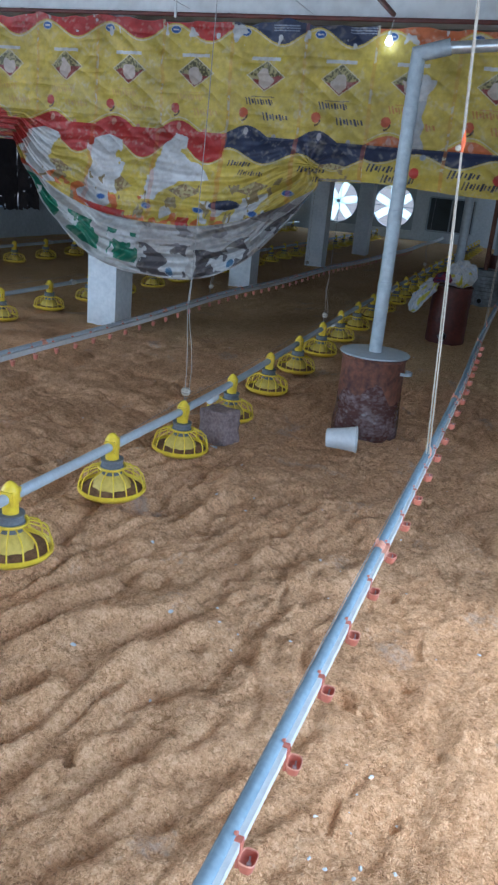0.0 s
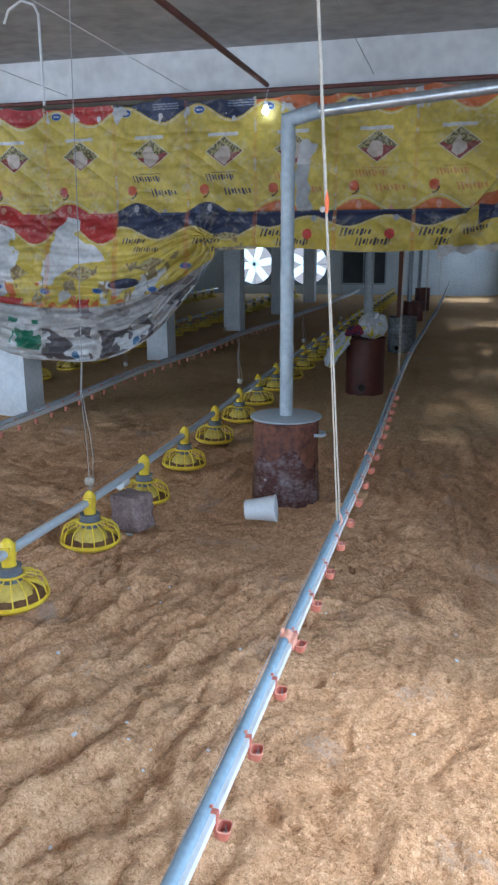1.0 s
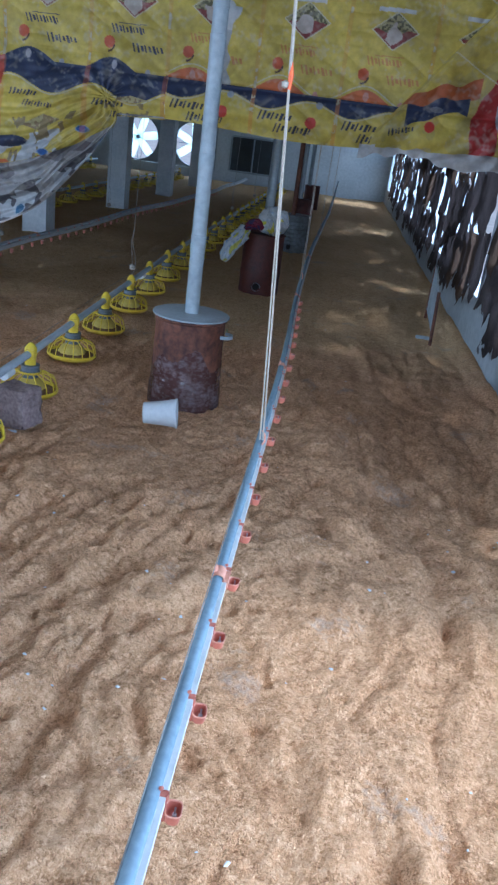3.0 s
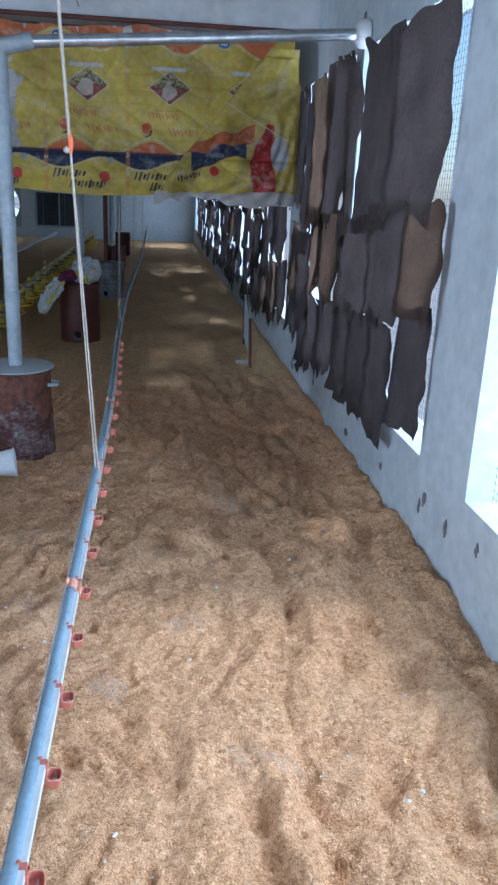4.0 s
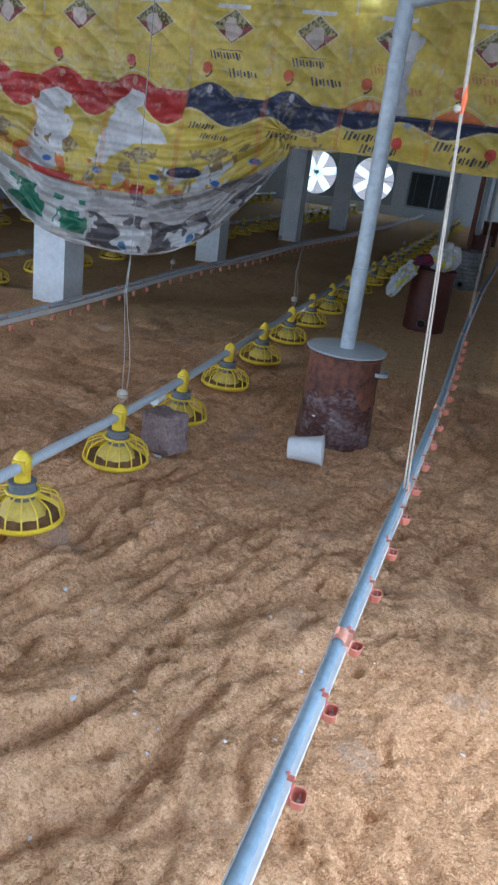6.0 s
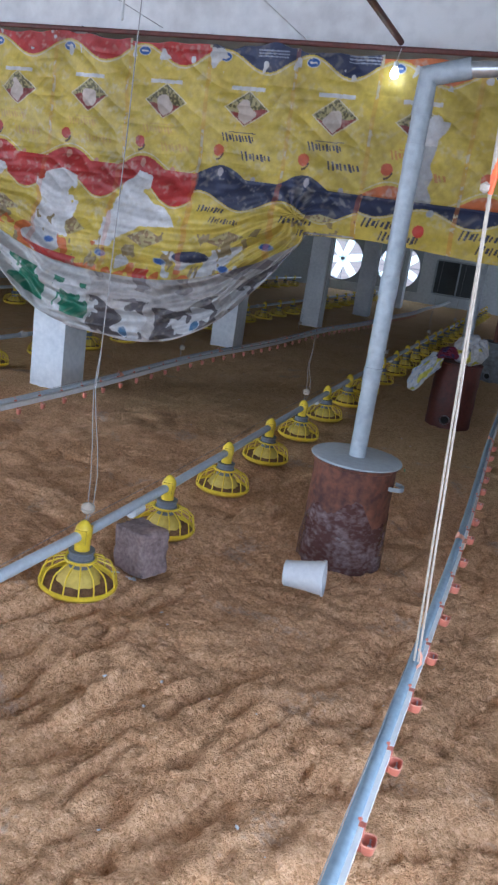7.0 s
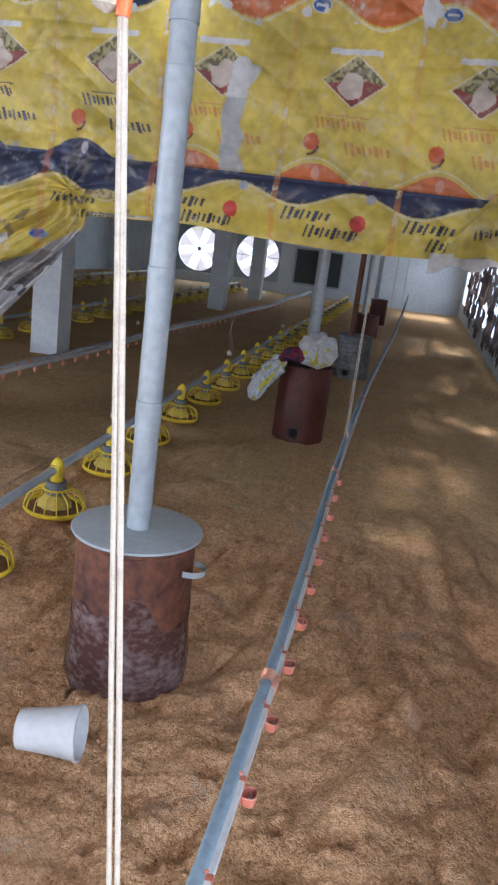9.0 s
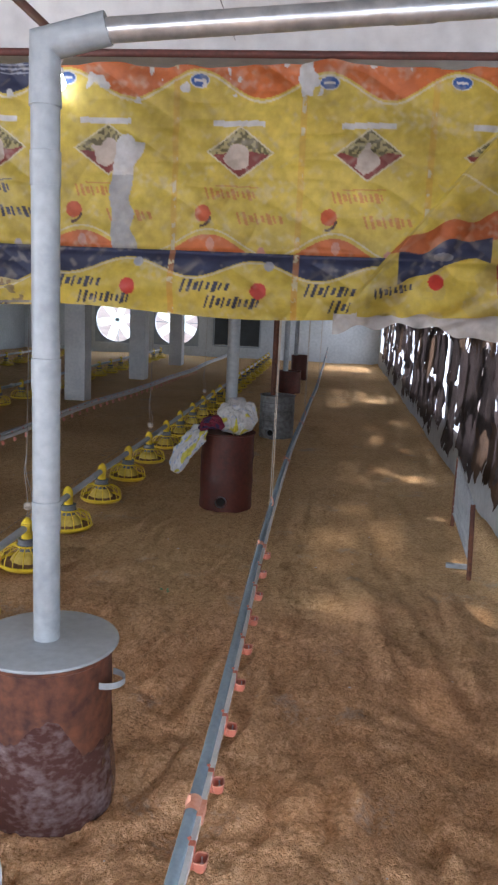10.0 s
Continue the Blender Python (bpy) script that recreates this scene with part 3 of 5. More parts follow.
heap("sack", "empty white and yellow woven sack heaped on the drum", "sack", [(-0.93, 9.16, 0.70), (-0.86, 9.18, 0.755), (-0.78, 9.20, 0.775), (-0.70, 9.20, 0.76), (-0.63, 9.20, 0.72)], (0.05, 0.13, 0.15, 0.145, 0.05), 0.8, ((0.72, 0.73, 0.74), (0.74, 0.66, 0.07), (0.45, 0.55, 0.72)), 3.0)
heap("sack", "white sack with yellow print slumped down the drum side", "sack", [(-1.02, 9.12, 0.67), (-1.07, 9.09, 0.65), (-1.13, 9.06, 0.58), (-1.20, 9.04, 0.48), (-1.25, 9.04, 0.37), (-1.27, 9.04, 0.32)], (0.02, 0.075, 0.085, 0.080, 0.065, 0.030), 0.7, ((0.70, 0.73, 0.77), (0.70, 0.66, 0.10), (0.20, 0.36, 0.66)), 11.0)
heap("crumpled_cloth", "crumpled dark red and purple cloth on the drum", "cloth", [(-1.07, 9.05, 0.68), (-1.02, 9.07, 0.73), (-0.94, 9.10, 0.745), (-0.88, 9.09, 0.70)], (0.02, 0.045, 0.055, 0.02), 0.9, ((0.24, 0.015, 0.05), (0.05, 0.025, 0.11), (0.02, 0.02, 0.02)), 21.0)

# white bucket lying on its side
bucket = thing("bucket", "white plastic bucket lying on its side in the litter", "bucket", (-1.045, 4.66, 0.085), turn=8)
shell = Geo().lathe([(0.001, 0.0), (0.060, 0.0), (0.066, 0.004), (0.070, 0.05), (0.078, 0.13), (0.081, 0.135), (0.081, 0.155), (0.085, 0.16), (0.088, 0.198), (0.094, 0.20), (0.094, 0.21), (0.086, 0.212), (0.078, 0.16), (0.066, 0.02), (0.001, 0.012)], 40)
sh = part("shell", shell, M_WHITEPLASTIC, bucket)
sh.rotation_euler, sh.scale = (0, radians(85), 0), (0.94, 0.94, 0.94)

# cement block beside the feed line
bm = bmesh.new()
bmesh.ops.create_cube(bm, size=1.0)
bmesh.ops.scale(bm, vec=(0.225, 0.16, 0.225), verts=bm.verts)
bmesh.ops.bevel(bm, geom=bm.edges[:], offset=0.012, segments=2, affect="EDGES", profile=0.5)
bmesh.ops.subdivide_edges(bm, edges=bm.edges[:], cuts=7, use_grid_fill=True)
for v in bm.verts:
    v.co += v.normal * (0.013 * noise.noise(v.co * 14) + 0.006 * noise.noise(v.co * 34) - 0.010 * math.exp(-((v.co.z - 0.03 - 0.02 * math.sin(18 * v.co.x)) / 0.012) ** 2)) + Vector((0, 0, 0.004 * noise.noise(v.co * 60)))
me = bpy.data.meshes.new("cement_block")
bm.to_mesh(me)
bm.free()
me.materials.append(M_BLOCK)
me.shade_smooth()
block = new("cement_block", me)
block.matrix_basis = pose(-1.705, 4.42, 0.105, 2, -3, -24)
tagged(block, "rough grey-brown cement block standing in the litter", "block")

# ---- feeder lines ----
M_FEED = material("brown_feed", (0.26, 0.14, 0.065), 0.95, dark=(0.12, 0.06, 0.03), scale=30, fine=160, bump=0.5, bump_scale=200)


def feed_pan():
    t = thing("feed_pan", "round yellow plastic feed pan with open spoked grill and grey collar", "feed pan", group="feed pans along the lines")
    # shallow dish
    part("dish", Geo().lathe([(0.002, -0.014), (0.13, -0.014), (0.156, -0.006), (0.166, 0.008), (0.174, 0.012), (0.174, 0.026), (0.168, 0.030), (0.161, 0.024), (0.150, 0.006), (0.125, -0.002), (0.002, 0.002)], 36), M_YELLOW, t)
    g = Geo()
    for k in range(16):
        a = k * math.tau / 16
        c, s = math.cos(a), math.sin(a)
        pts = [(0.169, 0.026), (0.163, 0.060), (0.153, 0.088), (0.138, 0.103), (0.100, 0.120), (0.066, 0.130)]
        g.tube([(c * r, s * r, z) for r, z in pts], 0.0038, 6)
    g.tube([(0.066 * math.cos(k * math.tau / 32), 0.066 * math.sin(k * math.tau / 32), 0.130) for k in range(32)], 0.007, 6, closed=True)
    part("grill", g, M_YELLOW, t)
    part("feed", Geo().lathe([(0.155, 0.016), (0.13, 0.026), (0.095, 0.030), (0.002, 0.032)], 24, wobble=lambda a, z: 0.004 * math.sin(5 * a)), M_FEED, t, "brown feed lying in the dish")
    cone = part("feed_cone", Geo().lathe([(0.098, 0.016), (0.096, 0.036), (0.084, 0.062), (0.066, 0.082), (0.054, 0.090), (0.050, 0.098)], 36, wobble=lambda a, z: 0.007 * math.cos(10 * a) * max(0.0, 0.07 - z) / 0.06), M_YELLOWDUST, t, "dusty yellow scalloped inner cone")
    part("slot_ring", Geo().lathe([(0.0505, 0.090), (0.052, 0.115), (0.050, 0.130)], 32), M_GREYPLASTIC, cone, "dark grey slotted ring")
    part("collar", Geo().lathe([(0.046, 0.124), (0.058, 0.126), (0.060, 0.136), (0.054, 0.140), (0.054, 0.164), (0.058, 0.168), (0.058, 0.175), (0.036, 0.176)], 32), M_GREYPLASTIC, t, "grey plastic collar")
    # clamp that grips the pipe, with a pointed cap
    nk = Geo().lathe([(0.034, 0.170), (0.034, 0.228), (0.038, 0.236), (0.038, 0.268), (0.034, 0.282), (0.020, 0.302), (0.006, 0.312), (0.001, 0.313)], 20)
    nk.box((0, 0, 0.245), (0.05, 0.088, 0.062))
    clamp = part("pipe_clamp", nk, M_YELLOW, t)
    part("cap_fin", Geo().box((0, 0, 0.296), (0.012, 0.05, 0.028), inset=0.6), M_YELLOW, clamp)
    return t


def line_x(y):
    return -1.80 - 0.022 * (min(y, 9.0) - 4.0)


def line_z(y):
    return 0.022 + 0.045 * max(0.0, 4.4 - y)


def suspension(x, y, z0, label, twin=0.6, lean=0.0):
    """A thin cord from the ceiling that ends in a doubled loop with a small adjuster."""
    c = thing("hanging_cord", label, "cord", (x, y, z0), group="hanging cords")
    sway = [0.022 * math.sin(5.3 * k + x) for k in range(6)]
    part("cord", Geo().tube([(lean, 0, ZC - z0), (lean * 0.5, 0, (ZC - z0) * 0.55), (0, 0, twin + 0.02)], 0.0022, 6), M_CORD, c)
    for sgn in (-1, 1):
        part("loop_strand", Geo().tube([(0.002 * sgn, 0, twin + 0.03)] + [(sgn * 0.010 + sway[k] * (0.9 if sgn > 0 else 0.35), 0.004 * k, twin * (1 - (k + 1) / 6.0)) for k in range(5)] + [(0, 0, 0.0)], 0.0020, 6), M_CORD, c)
    part("adjuster", Geo().lathe([(0.003, -0.027), (0.022, -0.020), (0.031, -0.006), (0.024, 0.0), (0.031, 0.006), (0.022, 0.020), (0.003, 0.027)], 16, (0.006, 0, 0.10)), M_ROPE, c, "small cream cord adjuster")
    return c


PAN_Y = [4.03 + 0.845 * k for k in range(-4, 26)]
first = feed_pan()
first.matrix_basis = pose(line_x(PAN_Y[0]), PAN_Y[0], line_z(PAN_Y[0]), 0, 0, 3)
for i, y in enumerate(PAN_Y[1:]):
    copy_thing(first, pose(line_x(y), y, line_z(y), random.uniform(-2, 2), random.uniform(-2, 2), random.uniform(0, 22)))
for lx, y0, n in ((-5.10, 3.2, 27), (-7.75, 4.4, 25)):
    for k in range(n):
        copy_thing(first, pose(lx, y0 + 0.845 * k, 0.012, random.uniform(-2, 2), random.uniform(-2, 2), random.uniform(0, 22)))


def feed_line(xs, y0, y1, z, label):
    ln = thing("feed_line", label, "feed pipe", (0, 0, 0))
    ys = np.arange(y0, y1, 0.845)
    part("pipe", Geo().tube([(xs(y), y, z + line_z(y) * (xs(y) > -3)) for y in ys], 0.0235, 14), M_PVC, ln)
    for y in np.arange(4.52, y1 - 1, 3.38):
        pj = part("pipe_joint", Geo().tube([(xs(y), y - 0.05, z), (xs(y), y + 0.05, z)], 0.029, 16), M_WHITEPIPE, ln, "whitish pipe joint clip")
        part("joint_tab", Geo().box((xs(y), y - 0.02, z + 0.034), (0.012, 0.05, 0.018), inset=0.4), M_WHITEPIPE, pj)
    part("guard_wire", Geo().tube([(xs(y) - 0.03, y, z + 0.075 + 0.012 * math.sin(2.1 * y)) for y in ys], 0.0012, 5), M_CORD, ln, "thin steel guard wire")
    return ln


feed_line(line_x, -0.2, 25.6, 0.244, "grey feed pipe carrying yellow pans along the litter")
feed_line(lambda y: -5.10, 1.5, 26.0, 0.252, "grey feed pipe beyond the columns")
feed_line(lambda y: -7.75, 2.5, 25.6, 0.252, "grey feed pipe near the far side wall")
for y in (4.05, 7.43, 10.81, 14.19, 17.57):
    suspension(line_x(y) + 0.0, y, 0.30, "thin doubled cord holding up the feed pipe", 0.75 if y < 5 else 0.4, 0.06)


# ---- drinker lines ----
def soft_path(knots, y0, y1, step):
    ys = np.arange(y0, y1 + 1e-6, step)
    ky, kx = zip(*knots)
    raw = np.interp(np.arange(y0 - 2, y1 + 2, 0.1), ky, kx)
    smooth = np.convolve(raw, np.ones(15) / 15, "same")
    return ys, np.interp(ys, np.arange(y0 - 2, y1 + 2, 0.1), smooth)


def cup():
    """A small drip cup: an open rounded tray on a broad bent arm, with a pale worn rim."""
    t = thing("drip_cup", "small open orange drip cup under a nipple", "drip cup", group="drip cups")
    ring, n = [], 24
    for k in range(n):
        a = k * math.tau / n
        q = 1.0 / (abs(math.cos(a)) ** 3.6 + abs(math.sin(a)) ** 3.6) ** (1 / 3.6)
        ring.append((q * math.cos(a), q * math.sin(a)))

    def shell(prof, closed):
        vs = [(0.025 + r * 0.62 * px, r * 0.84 * py, z * 0.9) for r, z in prof for px, py in ring]
        fs = [(i * n + k, i * n + (k + 1) % n, (i + 1) * n + (k + 1) % n, (i + 1) * n + k) for i in range(len(prof) - 1) for k in range(n)]
        if closed:
            fs += [tuple(reversed(range(n))), tuple((len(prof) - 1) * n + k for k in range(n))]
        return Geo().add(vs, fs)

    tray = part("tray", shell([(0.017, -0.010), (0.022, -0.004), (0.0265, 0.018), (0.0245, 0.018), (0.020, -0.002), (0.014, -0.006)], True), M_ORANGE, t)
    part("rim", shell([(0.0265, 0.0182), (0.0282, 0.0195), (0.0275, 0.0220), (0.0245, 0.0215), (0.0243, 0.0182)], False), M_ORANGEPALE, tray, "pale worn rim")
    arm = part("arm", Geo().box((0.006, 0, 0.022), (0.006, 0.020, 0.058)).tube([(0.006, 0, -0.006), (0.016, 0, -0.010), (0.026, 0, -0.010)], 0.0055, 8), M_ORANGE, t)
    part("nipple", Geo().lathe([(0.006, 0.020), (0.006, 0.036), (0.008, 0.038), (0.008, 0.052)], 12, (0.004, 0, 0)), M_ORANGE, arm, "orange nipple valve")
    part("trigger_pin", Geo().lathe([(0.001, -0.004), (0.005, -0.003), (0.005, 0.006), (0.002, 0.008), (0.002, 0.022)], 10, (0.028, 0, 0)), M_SHINY, tray, "small steel trigger pin")
    return t


def drinker(knots, y0, y1, z, wide, label, joints, cup0, pitch, mats, cup_end, hang=0.011, bore=1.0):
    ln = thing("drinker_line", label, "drinker line")
    ys, xs = soft_path(knots, y0, y1, 0.2)
    sag = [0.012 * math.sin(1.45 * (y - 3.4)) for y in ys]
    part("rail", Geo().tube([(x - 0.006, y, z + s) for x, y, s in zip(xs, ys, sag)], wide, 14), mats[0], ln, "pale blue-grey support rail")
    # square water pipe under the rail
    vs, fs = [], []
    for i, (x, y, s) in enumerate(zip(xs, ys, sag)):
        vs += [(x + 0.011 + 0.024 * (bore - 1) + a, y, z - hang + s + b) for a, b in ((-0.010 * bore, -0.011 * bore), (0.010 * bore, -0.011 * bore), (0.010 * bore, 0.011 * bore), (-0.010 * bore, 0.011 * bore))]
        if i:
            o = 4 * (i - 1)
            fs += [(o + k, o + (k + 1) % 4, o + 4 + (k + 1) % 4, o + 4 + k) for k in range(4)]
    part("water_pipe", Geo().add(vs, fs), mats[1], ln, "white square water pipe", smooth=False)
    at = lambda y: (float(np.interp(y, ys, xs)), float(np.interp(y, ys, sag)))
    for y in joints:
        x, s = at(y)
        g = Geo().tube([(x - 0.005, y - 0.028, z + s), (x - 0.005, y + 0.028, z + s)], wide + 0.0035, 16, caps=False)
        g.tube([(x - 0.018, y, z + s + 0.006), (x - 0.014, y, z + s + 0.034)], [0.008, 0.004], 8)
        g.box((x + 0.012, y, z + s - wide * 0.72), (0.026, 0.06, 0.027))
        part("joint_clip", g, M_ORANGEPALE, ln, "faded orange joint clip")
    part("guard_wire", Geo().tube([(x - 0.021, y, z + 0.006 + 0.002 * math.sin(3 * y)) for x, y in zip(xs, ys)], 0.0016, 5), M_CORD, ln, "thin guard wire")
    ycup = np.arange(cup0, cup_end, pitch)
    for y in ycup:
        x, s = at(y)
        g = Geo().tube([(x + 0.008, y, z + s + wide * 0.72), (x + 0.012, y, z + s + wide * 1.02)], [0.005, 0.003], 8)
        g.box((x + 0.012, y, z + s - wide * 0.72), (0.023, 0.016, 0.025))
        part("saddle", g, M_ORANGE, ln, "orange nipple saddle")
    return [(*at(y), y) for y in ycup]


RIGHT_LINE = [(-4, -0.285), (0, -0.282), (2.4, -0.280), (4.4, -0.270), (5.3, -0.285), (6.2, -0.316), (7.4, -0.332), (9.9, -0.335), (12, -0.300), (14.3, -0.255), (18.7, -0.235), (26, -0.22)]
LEFT_LINE = [(-4, -3.60), (9, -3.57), (12, -3.46), (14.5, -3.38), (17, -3.20), (20, -3.13), (26, -3.10)]
cups = drinker(RIGHT_LINE, -1.0, 26.0, 0.50, 0.0150, "blue-grey drinker line with orange cups hung over the litter", [2.42 + 2.15 * k for k in range(-1, 11)], 0.20, 0.283, (M_ALU, M_WHITEPIPE), 6.75)
proto = cup()
proto.matrix_basis = pose(cups[0][0] + 0.012, cups[0][2], 0.50 + cups[0][1] - 0.054)
for x, s, y in cups[1:]:
    copy_thing(proto, pose(x + 0.012, y, 0.50 + s - 0.054, random.uniform(-4, 4), random.uniform(-5, 5), random.uniform(-9, 9)))
cups = drinker(LEFT_LINE, 1.0, 26.0, 0.225, 0.017, "grey and white drinker line with orange cups beside the columns", [3.0 + 2.15 * k for k in range(0, 10)], 1.3, 0.283, (M_PVC, M_WHITEPIPE), 20.0, 0.030, 1.7)
for x, s, y in cups:
    small = copy_thing(proto, pose(x + 0.030, y, 0.225 + s - 0.088, 0, random.uniform(-5, 5), random.uniform(-9, 9)))
    small.scale = (0.8, 0.75, 1.35)


def hoist_rope(x0, y0, z0, x1, y1, r, knot, label):
    rp = thing("hoist_rope", label, "rope", (x0, y0, z0), group="hoist ropes")
    top = Vector((x1 - x0, y1 - y0, ZC - z0))
    m = top * ((knot - z0) / (ZC - z0))
    part("rope", Geo().tube([m, top], r, 8), M_ROPE, rp)
    for sgn in (-1, 1):
        part("strand", Geo().tube([(0.006 * sgn, 0, 0), m * 0.5 + Vector((0.0045 * sgn, 0, 0)), m + Vector((0.001 * sgn, 0, 0))], r * 0.55, 8), M_ROPE, rp)
    adj = part("adjuster", Geo().tube([m + Vector((0.003, 0, -0.045)), m + Vector((0.004, 0, 0.0)), m + Vector((0.0, 0, 0.04))], [0.006, 0.0095, 0.005], 10), M_ORANGEBRIGHT, rp, "bright orange rope adjuster")
    part("knot", Geo().lathe([(0.001, -0.014), (0.012, -0.008), (0.013, 0.006), (0.001, 0.014)], 12, m + Vector((-0.012, 0, -0.03))), M_ROPE, adj)
    part("hook", Geo().tube([(0.0, 0, 0.04), (0.012, 0, 0.02), (0.014, 0, -0.005), (0.0, 0, -0.03)], 0.004, 6), M_ORANGEPALE, rp, "pale orange hook round the rail")
    return rp


hoist_rope(-0.272, 3.43, 0.525, -0.425, 3.31, 0.0062, 1.87, "pale twisted rope hoisting the drinker line, orange adjuster")
hoist_rope(-0.338, 7.46, 0.525, -0.33, 7.50, 0.0045, 1.9, "thin pale rope hoisting the drinker line")
hoist_rope(-0.305, 11.5, 0.525, -0.29, 11.5, 0.004, 1.9, "thin pale rope hoisting the drinker line")
hoist_rope(-0.245, 15.5, 0.525, -0.22, 15.5, 0.004, 1.9, "thin pale rope hoisting the drinker line")
for y in (4.6, 8.6, 12.6):
    suspension(-3.62, y, 0.235, "thin cord holding the drinker line beside the columns", 0.35, 0.0)

# ---- ceiling pipes and wires ----
rail = thing("sheet_rail", "thin red-oxide steel pipe under the beam that carries the sheet", "steel pipe", (0, 0, 0))
part("pipe", Geo().tube([(-9.9, 7.06, 2.955), (-1.5, 7.06, 2.96), (XR - 0.005, 7.06, 2.965)], 0.019, 10), M_REDPIPE, rail)
for x in np.arange(-5.2, 1.2, 1.1):
    part("tie_wire", Geo().tube([(x, 7.06, 2.945), (x + 0.01, 7.075, 2.985), (x, 7.15, 2.99)], 0.003, 5), M_CORD, rail)
run = thing("ceiling_pipe", "red-oxide steel pipe running along under the slab", "steel pipe", (0, 0, 0))
part("pipe", Geo().tube([(-1.5, YB, 2.995), (-1.5, 3.3, 2.997), (-1.5, 7.04, 2.998)], 0.021, 10), M_REDPIPE, run)
for y in np.arange(-4.5, 7, 4.02 / 1.0):
    part("hanger", Geo().tube([(-1.5, y, 3.0), (-1.5, y, ZC)], 0.004, 6), M_REDPIPE, run)
for x, y0, z0, y1, z1, r in ((-2.22, -4.0, 3.16, 7.13, 3.00, 0.0035), (-0.62, -4.0, 3.22, 7.13, 3.05, 0.0025), (-3.4, -4.0, 3.2, 7.13, 3.02, 0.0025)):
    w = thing("overhead_wire", "thin pale wire strung along under the slab", "wire", (x, y0, z0))
    part("wire", Geo().tube([(0, 0, 0), (0, (y1 - y0) * 0.5, (z1 - z0) * 0.5 - 0.02), (0, y1 - y0, z1 - z0)], r, 6), M_WHITEPIPE if r > 0.003 else M_CORD, w)
lamp_hook = thing("hooked_conduit", "white bent plastic conduit hooked over a wire", "conduit", (-2.62, 5.3, 2.62))
part("conduit", Geo().tube([(0, 0, 0), (0, 0, 0.56), (-0.03, 0, 0.62), (-0.12, 0, 0.65), (-0.22, 0, 0.60), (-0.26, 0, 0.52)], 0.009, 8), M_WHITEPIPE, lamp_hook)
part("clip", Geo().tube([(0, 0, 0.56), (0, 0, ZC - 2.62)], 0.004, 6), M_CORD, lamp_hook)

# ---- low wire panel by the right wall ----
pan = thing("wire_panel", "low wire panel with rusty uprights standing by the side wall", "wire panel", (0.965, 7.88, 0.0), turn=-3.4)
for y, h, dx in ((0.0, 0.50, -0.02), (1.30, 0.57, 0.0)):
    part("upright", Geo().tube([(0, y, -0.03), (dx, y, h)], 0.016, 8), M_RUST, pan, "rusty angle upright")
part("top_rail", Geo().tube([(-0.02, 0, 0.495), (0, 1.30, 0.565)], 0.010, 8), M_GALV, pan)
part("bottom_rail", Geo().tube([(-0.004, 0, 0.10), (0, 1.30, 0.10)], 0.009, 8), M_GALV, pan)
part("sheet_infill", Geo().add([(-0.014, 0.30, 0.34), (-0.003, 1.27, 0.34), (-0.004, 1.27, 0.55), (-0.016, 0.30, 0.50), (-0.010, 0.30, 0.34), (0.001, 1.27, 0.34), (0.0, 1.27, 0.55), (-0.012, 0.30, 0.50)], [(0, 1, 2, 3), (7, 6, 5, 4), (0, 4, 5, 1), (1, 5, 6, 2), (2, 6, 7, 3), (3, 7, 4, 0)]), M_LID, pan, "pale sheet infill", smooth=False)
for k in range(24):
    y = 0.05 + 0.0515 * k
    part("bar", Geo().tube([(-0.004, y, 0.10), (-0.018 + 0.012 * k / 23, y, 0.50 + 0.07 * y / 1.3)], 0.0035, 6), M_GALV, pan)
for k in range(5):
    part("cross_wire", Geo().tube([(-0.008, 0.0, 0.16 + 0.07 * k), (-0.004, 1.30, 0.16 + 0.075 * k)], 0.003, 6), M_GALV, pan)
part("foot", Geo().box((-0.06, 0.20, 0.012), (0.15, 0.03, 0.03)), M_GALV, pan)

# ---- exhaust fans and the end wall's window ----
M_BLADE = material("pale_fan_blade", (0.62, 0.74, 0.72), 0.5, dark=(0.50, 0.62, 0.60), scale=4, fine=30)
see_through(M_BLADE, 0.55)


